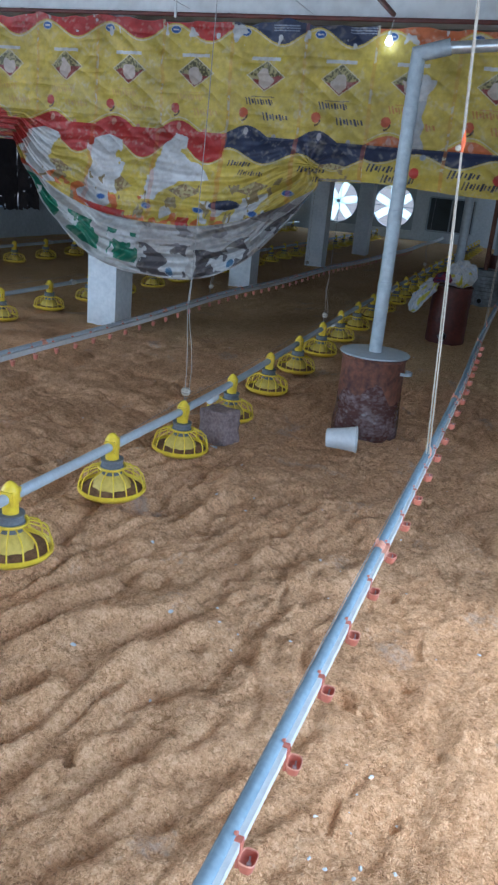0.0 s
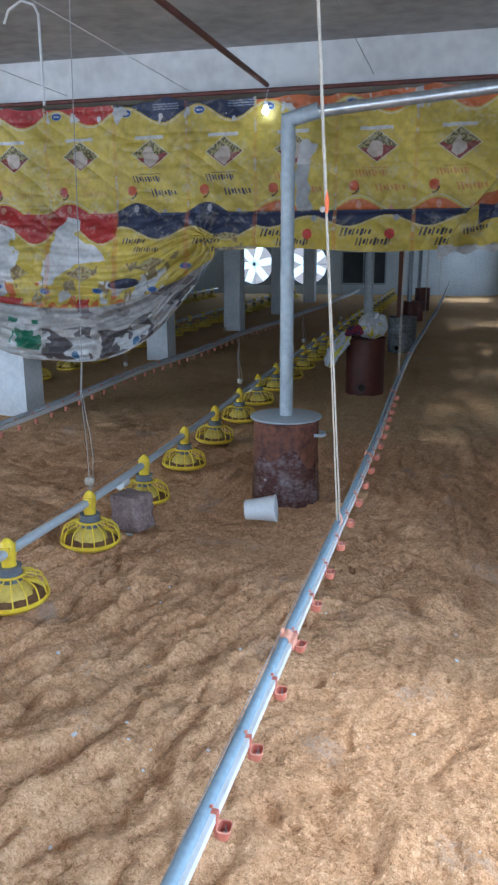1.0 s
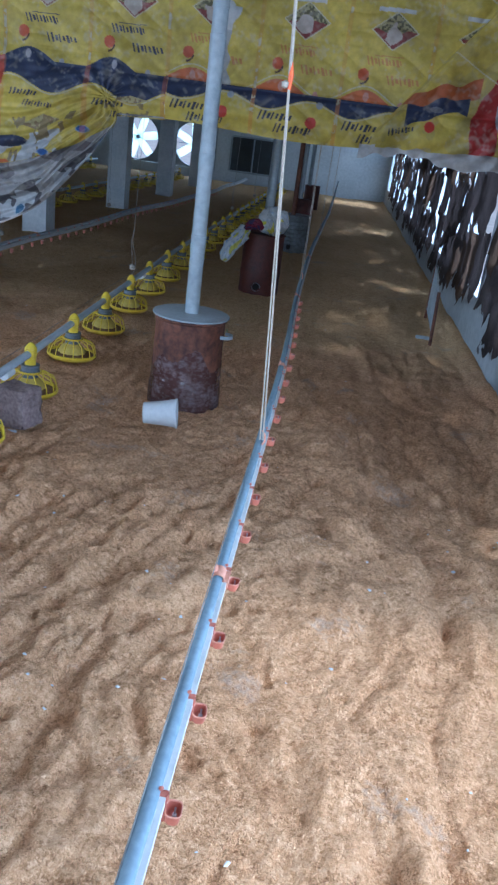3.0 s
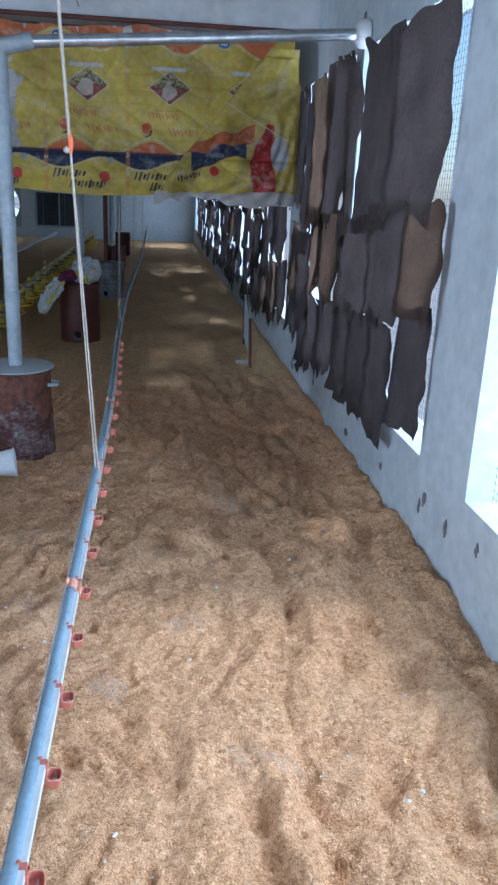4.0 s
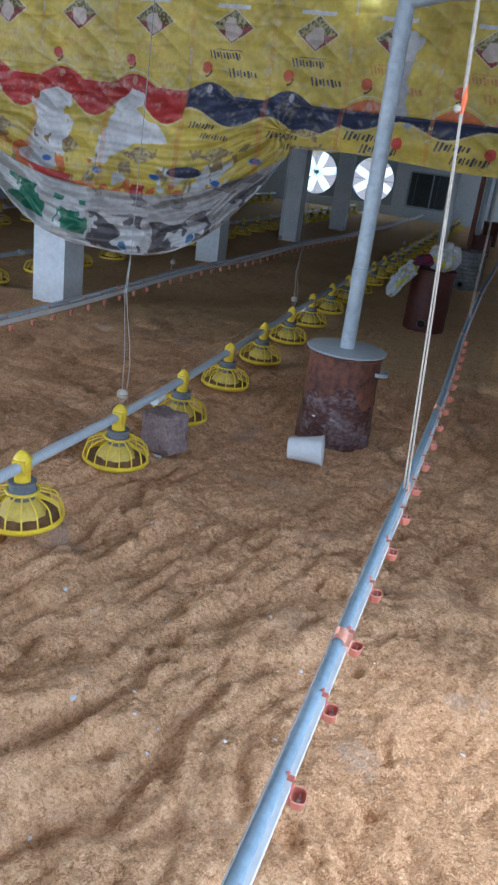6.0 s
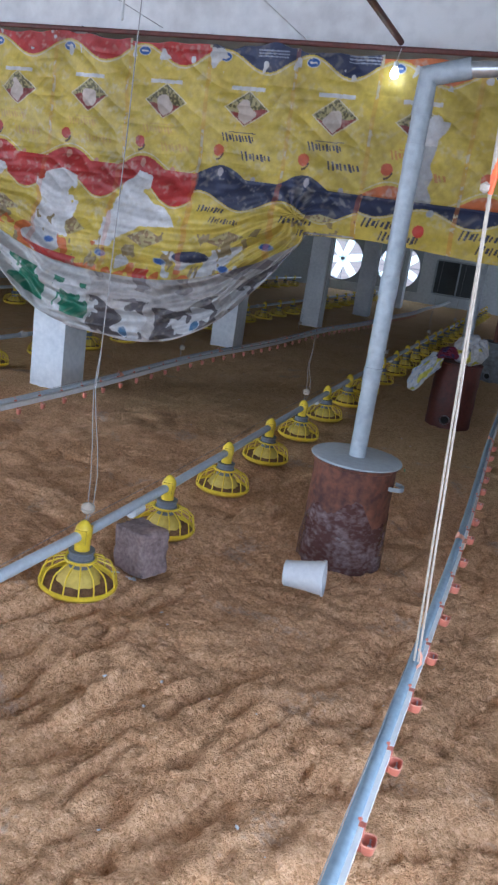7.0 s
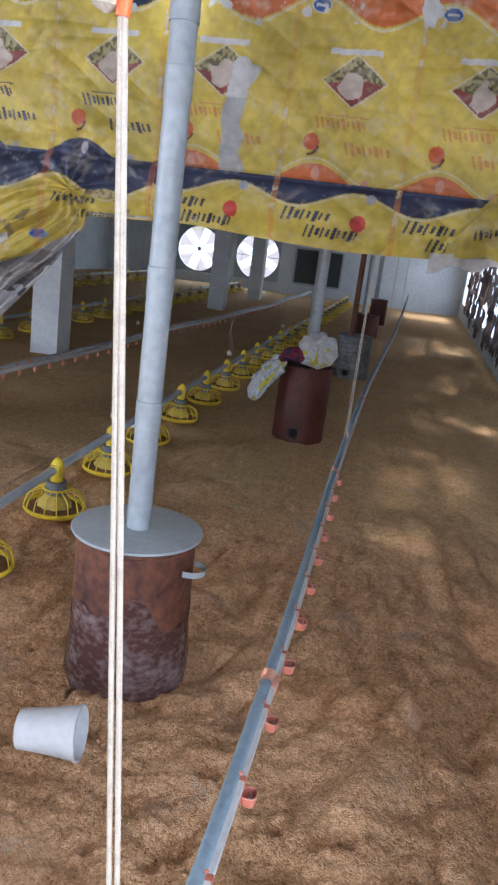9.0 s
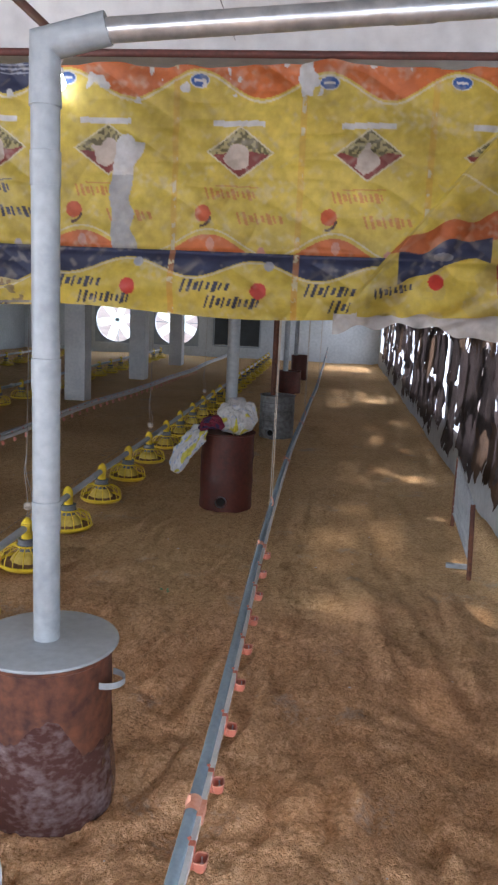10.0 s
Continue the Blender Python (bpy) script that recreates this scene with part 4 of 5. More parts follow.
def fan(x, z, r, turn, label):
    f = thing("exhaust_fan", label, "exhaust fan", (x, YF + 0.02, z), group="exhaust fans in the end wall")
    n, q = 64, r + 0.035
    vs, fs = [], []
    for k in range(n):
        a = k * math.tau / n + math.pi / 4
        c, s = math.cos(a), math.sin(a)
        m = q / max(abs(c), abs(s))
        for y in (-0.03, 0.04):
            vs += [(r * c, y, r * s), (m * c, y, m * s)]
    for k in range(n):
        o, p = 4 * k, 4 * ((k + 1) % n)
        fs += [(o, o + 1, p + 1, p), (o + 2, p + 2, p + 3, o + 3), (o, p, p + 2, o + 2)]
    part("housing", Geo().add(vs, fs), M_FRAME, f, "painted square fan housing", smooth=False)
    hub = part("hub", Geo().tube([(0, -0.02, 0), (0, 0.10, 0)], 0.06, 20), M_FRAME, f)
    for k in range(6):
        a = radians(turn) + k * math.tau / 6
        g, cols = Geo(), []
        for i in range(7):
            rr = 0.05 + (r - 0.07) * i / 6
            w = 0.020 + 0.105 * math.sin(math.pi * min(1, 0.20 + 0.45 * i / 6))
            for sgn in (-1, 1):
                b = a + sgn * w / max(rr, 0.1)
                cols.append((rr * math.cos(b), 0.045 + 0.028 * sgn, rr * math.sin(b)))
        g.add(cols, [(2 * i, 2 * i + 1, 2 * i + 3, 2 * i + 2) for i in range(6)])
        part("blade", g, M_BLADE, f, "pale backlit fan blade")
    for ang in (0, 90):
        part("strut", Geo().box((0, 0.115, 0), (2 * r + 0.02 if ang == 0 else 0.02, 0.012, 0.02 if ang == 0 else 2 * r + 0.02)), M_FRAME, f)
    return f


FANS = ((-6.94, 1.0, 0.68, 10), (-5.025, 1.0, 0.68, 34))
for x, z, r, a in FANS:
    fan(x, z, r, a, "six-bladed exhaust fan at rest in a square housing")
part_w = thing("window_1", "dark closed window in the end wall", "window", (-3.095, YF + 0.03, 0.88), kind="structure")
part("pane", Geo().box((0, 0.05, 0), (1.44, 0.02, 1.02)), M_DARKGLASS, part_w, smooth=False)
for x, z, sx, sz in ((-0.735, 0, 0.05, 1.06), (0.735, 0, 0.05, 1.06), (0, 0, 0.045, 0.99), (0, -0.535, 1.42, 0.05), (0, 0.535, 1.42, 0.05)):
    part("window_frame", Geo().box((x, -0.02, z), (sx, 0.05, sz)), M_FRAME, part_w, smooth=False)


# ---- sack curtains over the windows ----
def flap(parent, y0, y1, z0, z1, seed, layer, x_wall, inward, mat, ragged=0.10):
    """One hanging sack: crumpled cloth with a ragged edge."""
    n, m = max(8, int((z1 - z0) / 0.022)), max(8, int((y1 - y0) / 0.022))
    u, v = np.meshgrid(np.linspace(0, 1, m), np.linspace(0, 1, n))
    yy, zz = y0 + u * (y1 - y0), z1 - v * (z1 - z0)
    edge = np.abs(2 * u - 1) ** 4 * np.sign(2 * u - 1)
    yy = yy + (0.022 * lattice(zz + seed, u * 0 + seed, 0.21, seed) + 0.014 * lattice(zz + seed, u * 0 + seed, 0.06, seed + 8)) * np.abs(edge) - 0.008 * edge * v ** 3
    tip = np.abs(lattice(yy + seed, u * 0 + 3, 0.20, seed + 1))
    zz = zz + ragged * (tip - 0.35 + 0.3 * lattice(yy, u * 0 + 9, 0.09, seed + 5)) * v ** 5 + 0.04 * lattice(yy + seed, u * 0 + 5, 0.25, seed + 2) * (1 - v) ** 3
    off = 0.020 + 0.013 * layer + 0.013 * (1 + lattice(yy + seed, zz * 0.16, 0.13, seed + 3)) + 0.016 * lattice(yy, zz, 0.12, seed + 4) + 0.008 * lattice(yy * 0.5, zz, 0.05, seed + 6) * v + 0.03 * v ** 4 + 0.015 * np.exp(-(v / 0.06) ** 2)
    P = np.stack([x_wall + inward * np.maximum(off, 0.012), yy, zz], -1)
    holes = lattice(yy * 1.25 + seed, zz * 0.55 + seed, 0.05, seed + 9) + 0.5 * np.exp(-(v / 0.10) ** 2) + 0.3 * v ** 6 > 1.0 + 0.35 * (ragged < 0.1)
    ob = new("sack", grid_mesh("sack", P, mat, None, holes))
    ob.parent = parent
    return ob


rng = random.Random(11)
BAYS = [(5.70, 7.55), (7.93, 9.70), (9.80, 11.60), (12.02, 13.85), (13.90, 15.70), (16.12, 17.95), (18.00, 19.80), (20.22, 22.05), (22.10, 23.90)]
HOLES = ((10.75, 11.05), (17.45, 17.75))
seed = 100
cur = thing("sack_curtain", "dark brown sacks in three tiers over a window, one backlit", "curtain", (0, 0, 0), group="sack curtains along the side wall")
for y0, y1, z0, z1, lay, pale in ((3.70, 4.62, 1.62, 2.57, 1.4, 0), (4.52, 5.30, 1.50, 2.60, 0.6, 0), (5.34, 5.68, 1.42, 2.56, 1.2, 0), (3.64, 4.22, 1.14, 1.70, 0.9, 1), (4.15, 4.90, 1.00, 1.68, 0.5, 0), (4.84, 5.62, 0.95, 1.58, 1.2, 0), (3.68, 4.24, 0.54, 1.22, 0.0, 0), (4.18, 4.76, 0.36, 1.06, 0.8, 0), (4.70, 5.25, 0.38, 1.02, 0.4, 0), (5.15, 5.66, 0.34, 0.99, 0.2, 0)):
    seed += 7
    flap(cur, y0, y1, z0, z1, seed, lay, XR, -1, M_SACKPALE if pale else M_JUTE, 0.07)
for b, (ya, yb) in enumerate(BAYS):
    cur = thing("sack_curtain", "ragged dark brown sacks hung in tiers over the window", "curtain", (0, 0, 0), group="sack curtains along the side wall")
    cols = rng.choice((3, 4, 4))
    cuts = [ya + (yb - ya) * (k + (rng.uniform(-0.2, 0.2) if 0 < k < cols else 0)) / cols for k in range(cols + 1)]
    shifts = [[rng.uniform(-0.11, 0.11) if 0 < k < cols else 0.0 for k in range(cols + 1)] for _ in range(3)]
    for c in range(cols):
        drop = rng.uniform(-0.15, 0.15)
        for tier, (zt, zb) in enumerate(((2.62, 1.47 + drop), (1.55 + drop, 0.89 + drop), (0.97 + drop, 0.33))):
            lo, hi = cuts[c] + shifts[tier][c] - rng.uniform(0.03, 0.13), cuts[c + 1] + shifts[tier][c + 1] + rng.uniform(0.03, 0.13)
            if tier == 2 and any(lo < h[1] and hi > h[0] for h in HOLES):
                for h in HOLES:
                    if lo < h[1] and hi > h[0]:
                        if h[0] - lo > 0.12:
                            hi = h[0]
                        elif hi - h[1] > 0.12:
                            lo = h[1]
                        else:
                            hi = lo
                if hi - lo < 0.1:
                    continue
            seed += 7
            flap(cur, lo, hi, zb + rng.uniform(-0.12, 0.14), zt + rng.uniform(-0.07, 0.06), seed, (c + tier) % 2 + (2 - tier) * 0.6, XR, -1, M_SACKPALE if rng.random() < 0.2 else M_JUTE, 0.16)
for k, (ya, yb) in enumerate(LEFT_OPEN[2:]):
    cur = thing("sack_curtain", "dark sacks hung over a window of the far side wall", "curtain", (0, 0, 0), group="sack curtains along the far side wall")
    for c in range(3):
        y0 = ya - 0.05 + c * (yb - ya + 0.1) / 3
        seed += 7
        flap(cur, y0 + 0.015, y0 + (yb - ya + 0.1) / 3, 0.55, 2.65, seed, c % 2, XL, 1, M_JUTE)

# wire netting in the open windows
def netting(y0, y1):
    w = thing("window_net", "welded wire netting across an open window", "wire netting", (XR + 0.12, y0, SILL), group="window nets")
    g = Geo()
    for y in np.arange(0.02, y1 - y0, 0.034):
        g.tube([(0, y, 0), (0, y, HEAD - SILL)], 0.0014, 4, caps=False)
    for z in np.arange(0.02, HEAD - SILL, 0.034):
        g.tube([(0, 0, z), (0, y1 - y0, z)], 0.0014, 4, caps=False)
    part("mesh", g, M_GREYPLASTIC, w)
    return w


netting(*OPEN[3])
netting(*OPEN[4])

# ---- the printed sheet across the shed ----
SEAMS = [-5.65, -4.97, -4.29, -3.59, -2.91, -2.22, -1.60, -0.90, -0.24, 0.41, 1.10]
ZT, ZM = 2.925, 1.97
YEL, NAVY, RED, ORG = np.array((0.66, 0.50, 0.080)), np.array((0.035, 0.045, 0.10)), np.array((0.50, 0.035, 0.03)), np.array((0.62, 0.16, 0.04))
WHITE, PALE, BLUE, BROWN, GREY = np.array((0.66, 0.66, 0.66)), np.array((0.70, 0.62, 0.40)), np.array((0.03, 0.11, 0.36)), np.array((0.27, 0.05, 0.04)), np.array((0.115, 0.10, 0.105))


def low_edge(x):
    """Height of the sheet's lower edge: level on the aisle side, a deep belly on the other."""
    return np.where((x > -1.97), 1.655 + 0.02 * np.sin(3.1 * x), np.minimum(0.62 + 0.307 * np.abs(x + 3.5) ** 2.79, 1.78))


def lining_edge(x):
    return low_edge(x) + 0.50 * np.clip(1 - (np.abs(x + 3.5) / 1.5) ** 3, 0, 1)


def sheet_y(x, z):
    """How far the sheet stands from its plane: billow, seams, bunched folds."""
    belly = np.clip((-x - 1.95) / 0.4, 0, 1)
    low = low_edge(x)
    v = np.clip((ZM + 0.1 - z) / np.maximum(ZM + 0.1 - low, 0.05), 0, 1)
    y = 0.022 * lattice(x + 20, z + 20, 0.55, 51) + 0.010 * lattice(x + 20, z + 20, 0.16, 52) + 0.0035 * lattice(x * 0.6 + 20, z + 20, 0.05, 53)
    a1, a2 = x * 0.55 + z * 0.83 + 30, x * 0.83 - z * 0.55 + 30
    y = y - 0.020 * np.abs(lattice(a1, a2 * 0.30, 0.13, 56)) - 0.014 * np.abs(lattice(a2 + 3, a1 * 0.35, 0.10, 57)) - 0.011 * np.abs(lattice(x * 0.25 + 30, z + 30, 0.07, 58))
    y = y - belly * 0.20 * np.sin(np.pi * np.clip(v, 0, 1) * 0.62)
    folds = np.sin(2 * np.pi * (6.2 * v + 0.55 * lattice(x + 20, z * 0.3 + 9, 0.6, 54))) + 0.6 * np.sin(2 * np.pi * (11 * v + 0.8 * lattice(x + 20, z * 0.3 + 9, 0.4, 55)))
    y = y + belly * v * (0.036 * folds + 0.007 * np.sin(2 * np.pi * (24 * v + 1.2 * lattice(x + 20, z * 0.3 + 9, 0.3, 50))))
    y = y - (1 - belly) * 0.05 * np.exp(-((z - 1.80) / 0.10) ** 2) + (1 - belly) * 0.02 * np.exp(-((z - ZM) / 0.02) ** 2)
    # creases drawn from the gathered point and towards the wall end
    d = (z - 1.67) - 1.25 * (x - 0.0)
    y = y - 0.045 * np.exp(-(np.minimum(d, 0) / 0.25) ** 2) * np.exp(-(np.maximum(d, 0) / 0.02) ** 2) * np.clip((x + 0.02) / 0.15, 0, 1) * np.clip((1.2 - x) / 0.2, 0, 1) * (z < 2.75)
    y = y + 0.008 * np.sin(21 * d + 6 * lattice(x + 9, z + 9, 0.3, 59)) * np.clip((x - 0.05) / 0.2, 0, 1) * np.clip(-d * 6, 0, 1)
    g = np.hypot(x + 2.05, z - 1.78)
    a = np.arctan2(z - 1.78, x + 2.05)
    y = y + 0.014 * np.sin(13 * a) * np.exp(-g / 0.30)
    return 7.055 + y


def blobs(x, z, scale, sd, level):
    return lattice(x + 30, z + 30, scale, sd) + 0.5 * lattice(x + 30, z + 30, scale / 2.7, sd + 1) > level


def bars(col, u, z, u0, z0, width, h, count, ink, slant=0.35):
    """Plain slanted bars where the sack bears lettering."""
    p = (u - u0 + slant * (z - z0)) / width
    k = np.floor(p * count * 2)
    fr = p * count * 2 - k
    tall = np.where(k < 2, 1.0, np.where(np.mod(k * 7, 5) < 2, 0.85, 0.58))
    hit = (p > 0) & (p < 1) & (fr < 0.40 + 0.16 * np.mod(k, 3)) & (np.abs(z - z0) < h * tall)
    col[hit] = ink


def wall_end(col, x, z, under, rag):
    """The gathered corner by the wall: orange and navy bands squeezed together, red and white at the end."""
    slope = z - 0.30 * (x - 0.45)
    col[under & (np.abs(slope - 2.10 - 0.15 * rag) < 0.055) & (x < 0.80)] = ORG * 0.8
    col[under & (np.abs(slope - 1.985 - 0.12 * rag) < 0.065) & (x > 0.28) & (x < 0.74)] = NAVY
    col[under & (np.hypot((x - 0.50) / 0.05, (z - 1.99) / 0.02) < 1)] = (0.22, 0.23, 0.27)
    col[under & (np.hypot(x - 0.47, z - 1.865) < 0.040)] = (0.62, 0.05, 0.03)
    col[under & (z < 2.25) & (x > 0.80 + 0.35 * np.clip(z - 1.95, 0, 1) + 0.10 * rag) & (x < 0.98 + 0.1 * rag)] = RED * 0.9
    col[under & (np.hypot((x - 1.02) / 0.075, (z - 2.02) / 0.14) + 0.4 * rag < 1)] = WHITE * 0.85


def paint_main(x, z, u, kind, wide):
    col = np.zeros(x.shape + (3,)) + YEL
    wave = np.sin(2 * np.pi * u / wide + 0.5)
    edge = {"navy": NAVY, "red": RED, "orange": ORG}[kind]
    col[z > 2.815 + 0.068 * wave] = edge
    line = np.abs(z - (2.798 + 0.068 * wave)) < 0.006
    col[line] = PALE
    if kind == "navy":
        for q in (2.89, 2.87, 2.85):
            col[(np.abs(z - q) < 0.004) & (u > 0.38) & (u < 0.62)] = (0.35, 0.4, 0.5)
    col[z < 2.005 + 0.065 * np.sin(2 * np.pi * u / wide - 0.25)] = edge
    line = np.abs(z - (2.030 + 0.065 * np.sin(2 * np.pi * u / wide - 0.25))) < 0.005
    col[line & (kind != "navy")] = PALE
    e = np.hypot((u - 0.12) / 0.052, (z - 2.83) / 0.034)
    col[e < 1] = WHITE
    col[e < 0.88] = BLUE
    col[(e < 0.6) & (np.abs(z - 2.83) < 0.006)] = WHITE
    col[(np.abs(u - 0.33) < 0.135) & (np.abs(z - 2.625) < 0.014)] = WHITE
    d = np.abs(u - 0.34) / 0.170 + np.abs(z - 2.485) / 0.125
    col[d < 1.05] = PALE
    col[d < 0.97] = BROWN
    up = (d < 0.97) & (z > 2.47 + 0.03 * lattice(x + 3, z, 0.08, 61))
    grain = lattice(x + 9, z + 9, 0.014, 62) > 0.0
    col[up] = (0.42, 0.36, 0.16)
    col[up & grain] = (0.14, 0.12, 0.05)
    pale = (d < 0.9) & (np.hypot((u - 0.33) / 0.065, (z - 2.455) / 0.075) + 0.35 * lattice(x + 5, z + 5, 0.05, 63) < 1)
    col[pale] = (0.60, 0.50, 0.42)
    ink = {"navy": np.array((0.05, 0.05, 0.09)), "red": np.array((0.62, 0.40, 0.10)), "orange": np.array((0.60, 0.27, 0.07))}[kind]
    col[(np.abs(u - 0.33) < 0.11) & (np.abs(z - 2.315) < 0.003)] = ink
    bars(col, u, z, 0.17, 2.275, 0.27, 0.030, 5, ink)
    bars(col, u, z, 0.34, 2.155, 0.25, 0.032, 4, ink)
    dot = np.hypot(u - 0.155, z - 2.175)
    col[dot < 0.043] = (0.62, 0.12, 0.04) if kind != "red" else (0.50, 0.05, 0.03)
    col[(np.abs(np.hypot(u - 0.14, z - 2.165) - 0.055) < 0.007) & (z < 2.16) & (u > 0.14)] = (0.10, 0.05, 0.04)
    for q in (0.20, 0.47):
        col[np.hypot((u - q) / 0.022, (z - 2.02 + 0.04 * (q > 0.3)) / 0.034) < 1] = (0.45, 0.42, 0.45) if kind == "navy" else (0.62, 0.30, 0.22)
    under = ((z - 1.67) - 1.25 * x < 0) & (x > 0.05)
    rag = 0.35 * lattice(x + 2, z + 2, 0.12, 64)
    col[under] = YEL * 0.85
    wall_end(col, x, z, under, rag)
    # seam strip
    sm = np.minimum(u, wide - u)
    col[sm < 0.016] = col[sm < 0.016] * 0.78 + ORG * 0.22
    strip = (sm < 0.010) & blobs(x, z, 0.05, 65, 0.35)
    col[strip] = PALE * 0.85
    return col


def paint_low(x, z, u, kind, wide):
    """The lower row on the aisle side: folded back, the right way up."""
    col = np.zeros(x.shape + (3,)) + YEL
    wave = 0.045 * np.sin(2 * np.pi * u / wide + 3.6)
    col[z > 1.895 + wave] = NAVY
    col[np.abs(z - 1.885 - wave) < 0.005] = PALE
    col[np.hypot(u - 0.52, z - 1.915) < 0.026] = (0.40, 0.42, 0.48)
    ink = np.array((0.03, 0.035, 0.07))
    bars(col, u, z, 0.06, 1.80, 0.27, 0.034, 4, ink, -0.35)
    bars(col, u, z, 0.19, 1.72, 0.30, 0.034, 5, ink, -0.35)
    col[np.hypot(u - 0.47, z - 1.785) < 0.043] = (0.62, 0.05, 0.03)
    sm = np.minimum(u, wide - u)
    col[sm < 0.018] = col[sm < 0.018] * 0.5 + np.array((0.70, 0.27, 0.05)) * 0.5
    col[(sm < 0.014) & blobs(x, z, 0.03, 66, 0.35)] = PALE
    under = ((z - 1.67) - 1.25 * x < 0) & (x > 0.05)
    col[under] = YEL * 0.85
    wall_end(col, x, z, under, 0.35 * lattice(x + 2, z + 2, 0.12, 64))
    bars(col, x - 0.14 + 0.5 * (z - 1.85), z - 0.25 * (x - 0.2), 0.0, 1.82, 0.22, 0.026, 4, ink, -0.35)
    col[(x > 0.0) & (z < 1.695 + 0.02 * np.clip(x, 0, 1) + 0.03 * lattice(x + 3, z, 0.12, 68))] = (0.58, 0.55, 0.53)
    return col


def paint_belly(x, z, u, kind, wide):
    """The bunched lower row of the belly: yellow fabric, torn white patches, squeezed prints."""
    top, low = ZM, lining_edge(x)
    w = np.clip((top - z) / np.maximum(top - low, 0.02), 0, 1)
    col = np.zeros(x.shape + (3,)) + YEL
    first = NAVY if kind == "navy" else RED
    band = 1.81 + 0.055 * np.sin(2 * np.pi * u / wide + 0.98) if kind == "navy" else 1.80 + 0.085 * np.sin(2 * np.pi * u / wide - 0.3)
    col[z > band] = first
    col[np.abs(z - band + 0.012) < 0.005] = PALE
    if kind == "navy":
        bars(col, u, z, 0.07, 1.735, 0.24, 0.026, 4, np.array((0.05, 0.05, 0.09)), -0.35)
        bars(col, u, z, 0.20, 1.66, 0.24, 0.024, 5, np.array((0.10, 0.08, 0.08)), -0.35)
    d = np.abs(u - 0.36) / 0.16 + np.abs(w - 0.62) / 0.09
    col[d < 1] = (0.30, 0.20, 0.10)
    col[(d < 1) & (lattice(x + 9, z + 9, 0.02, 70) > 0)] = (0.50, 0.42, 0.20)
    rag = 0.05 * lattice(x + 3, z + 3, 0.11, 71) + 0.02 * lattice(x + 3, z + 3, 0.04, 72)
    torn = (np.abs(x + 4.83 + rag) < 0.15) & (z > 1.41) & (z < 1.92 - 0.25 * np.abs(x + 4.83))
    torn |= (np.abs(x + 4.11 + 0.04 * (1.7 - z) + rag) < 0.16 + 0.06 * (1.7 - z)) & (z > 1.36 + 0.3 * rag) & (z < 1.90 - 0.30 * np.abs(x + 4.11))
    t = 1.90 - z + rag
    torn |= (t > 0) & (z > 1.53 + 0.10 * (x + 3.3)) & (x > -3.46 - 0.45 * t + rag) & (x < -3.28 + 1.45 * np.clip(1.78 - z, 0, 1) + rag)
    torn |= (z <= 1.58) & (z > 1.34) & (x > -3.62 - 0.4 * (1.55 - z) + rag) & (x < -3.33 - 1.0 * (1.55 - z) + rag)
    col[torn] = WHITE * 1.08
    strip = (w > 0.72) & (w < 0.98) & (x < -2.4)
    col[strip & blobs(x * 0.6, w * 0.5, 0.10, 73, 0.32)] = ORG
    col[strip & blobs(x * 0.6, w * 0.5, 0.13, 75, 0.40)] = WHITE * 0.9
    col[(w > 0.90) & (x < -2.4) & blobs(x * 0.5 + 4, w * 0.5, 0.15, 77, 0.10)] = RED
    col[(w > 0.55) & blobs(x * 0.9 + 7, w * 0.4, 0.06, 79, 0.72)] = (0.30, 0.22, 0.10)
    col[np.hypot((x + 2.81) / 0.15, (z - 1.36 - 0.12 * (x + 2.81)) / 0.045) < 1] = NAVY
    for cx, cz in ((-3.07, 1.29), (-2.52, 1.31), (-3.62, 1.28), (-4.12, 1.32), (-2.22, 1.52)):
        e = np.hypot((x - cx) / 0.055, (z - cz) / 0.028)
        col[e < 1], col[e < 0.8] = (0.30, 0.38, 0.50), BLUE
    sm = np.minimum(u, wide - u)
    col[sm < 0.022] = col[sm < 0.022] * 0.65 + ORG * 0.35
    return col


def paint_lining(x, z, u, kind, wide):
    """The hem row: grey and white sacks, green ones towards the columns."""
    low, top = low_edge(x), lining_edge(x)
    w = np.clip((top - z) / np.maximum(top - low, 0.02), 0, 1)
    col = np.zeros(x.shape + (3,)) + np.array((0.50, 0.47, 0.45))
    v = np.mod(x + 3.09, 0.62)
    dark = (np.abs(v - 0.31) < 0.265) & (w > 0.42 - 0.12 * lattice(x + 6, z, 0.2, 81))
    col[dark] = GREY
    col[dark & blobs(x, z, 0.12, 82, 0.42)] = WHITE * 0.92
    col[(w < 0.38) & blobs(x * 0.5, z, 0.10, 84, 0.40)] = (0.25, 0.22, 0.22)
    green = x < -3.66 + 0.05 * lattice(x, z + 3, 0.1, 86)
    col[green] = (0.60, 0.60, 0.58)
    patch = green & (np.abs(np.mod(x + 3.66, 0.46) - 0.27) < 0.17) & (w > 0.22) & (w < 0.78)
    col[patch] = (0.025, 0.21, 0.12)
    col[patch & blobs(x, z, 0.09, 87, 0.48)] = WHITE
    e = np.hypot((v - 0.40) / 0.045, (w - 0.86) / 0.10)
    col[(e < 1) & ~green] = (0.55, 0.6, 0.66)
    col[(e < 0.8) & ~green] = (0.07, 0.17, 0.30)
    col[w > 0.965] = (0.52, 0.48, 0.45)
    return col


sheet = thing("printed_sheet", "sagging sheet of sewn yellow feed sacks hung across the shed", "sack sheet", (0, 0, 0))
STEP = 0.0058


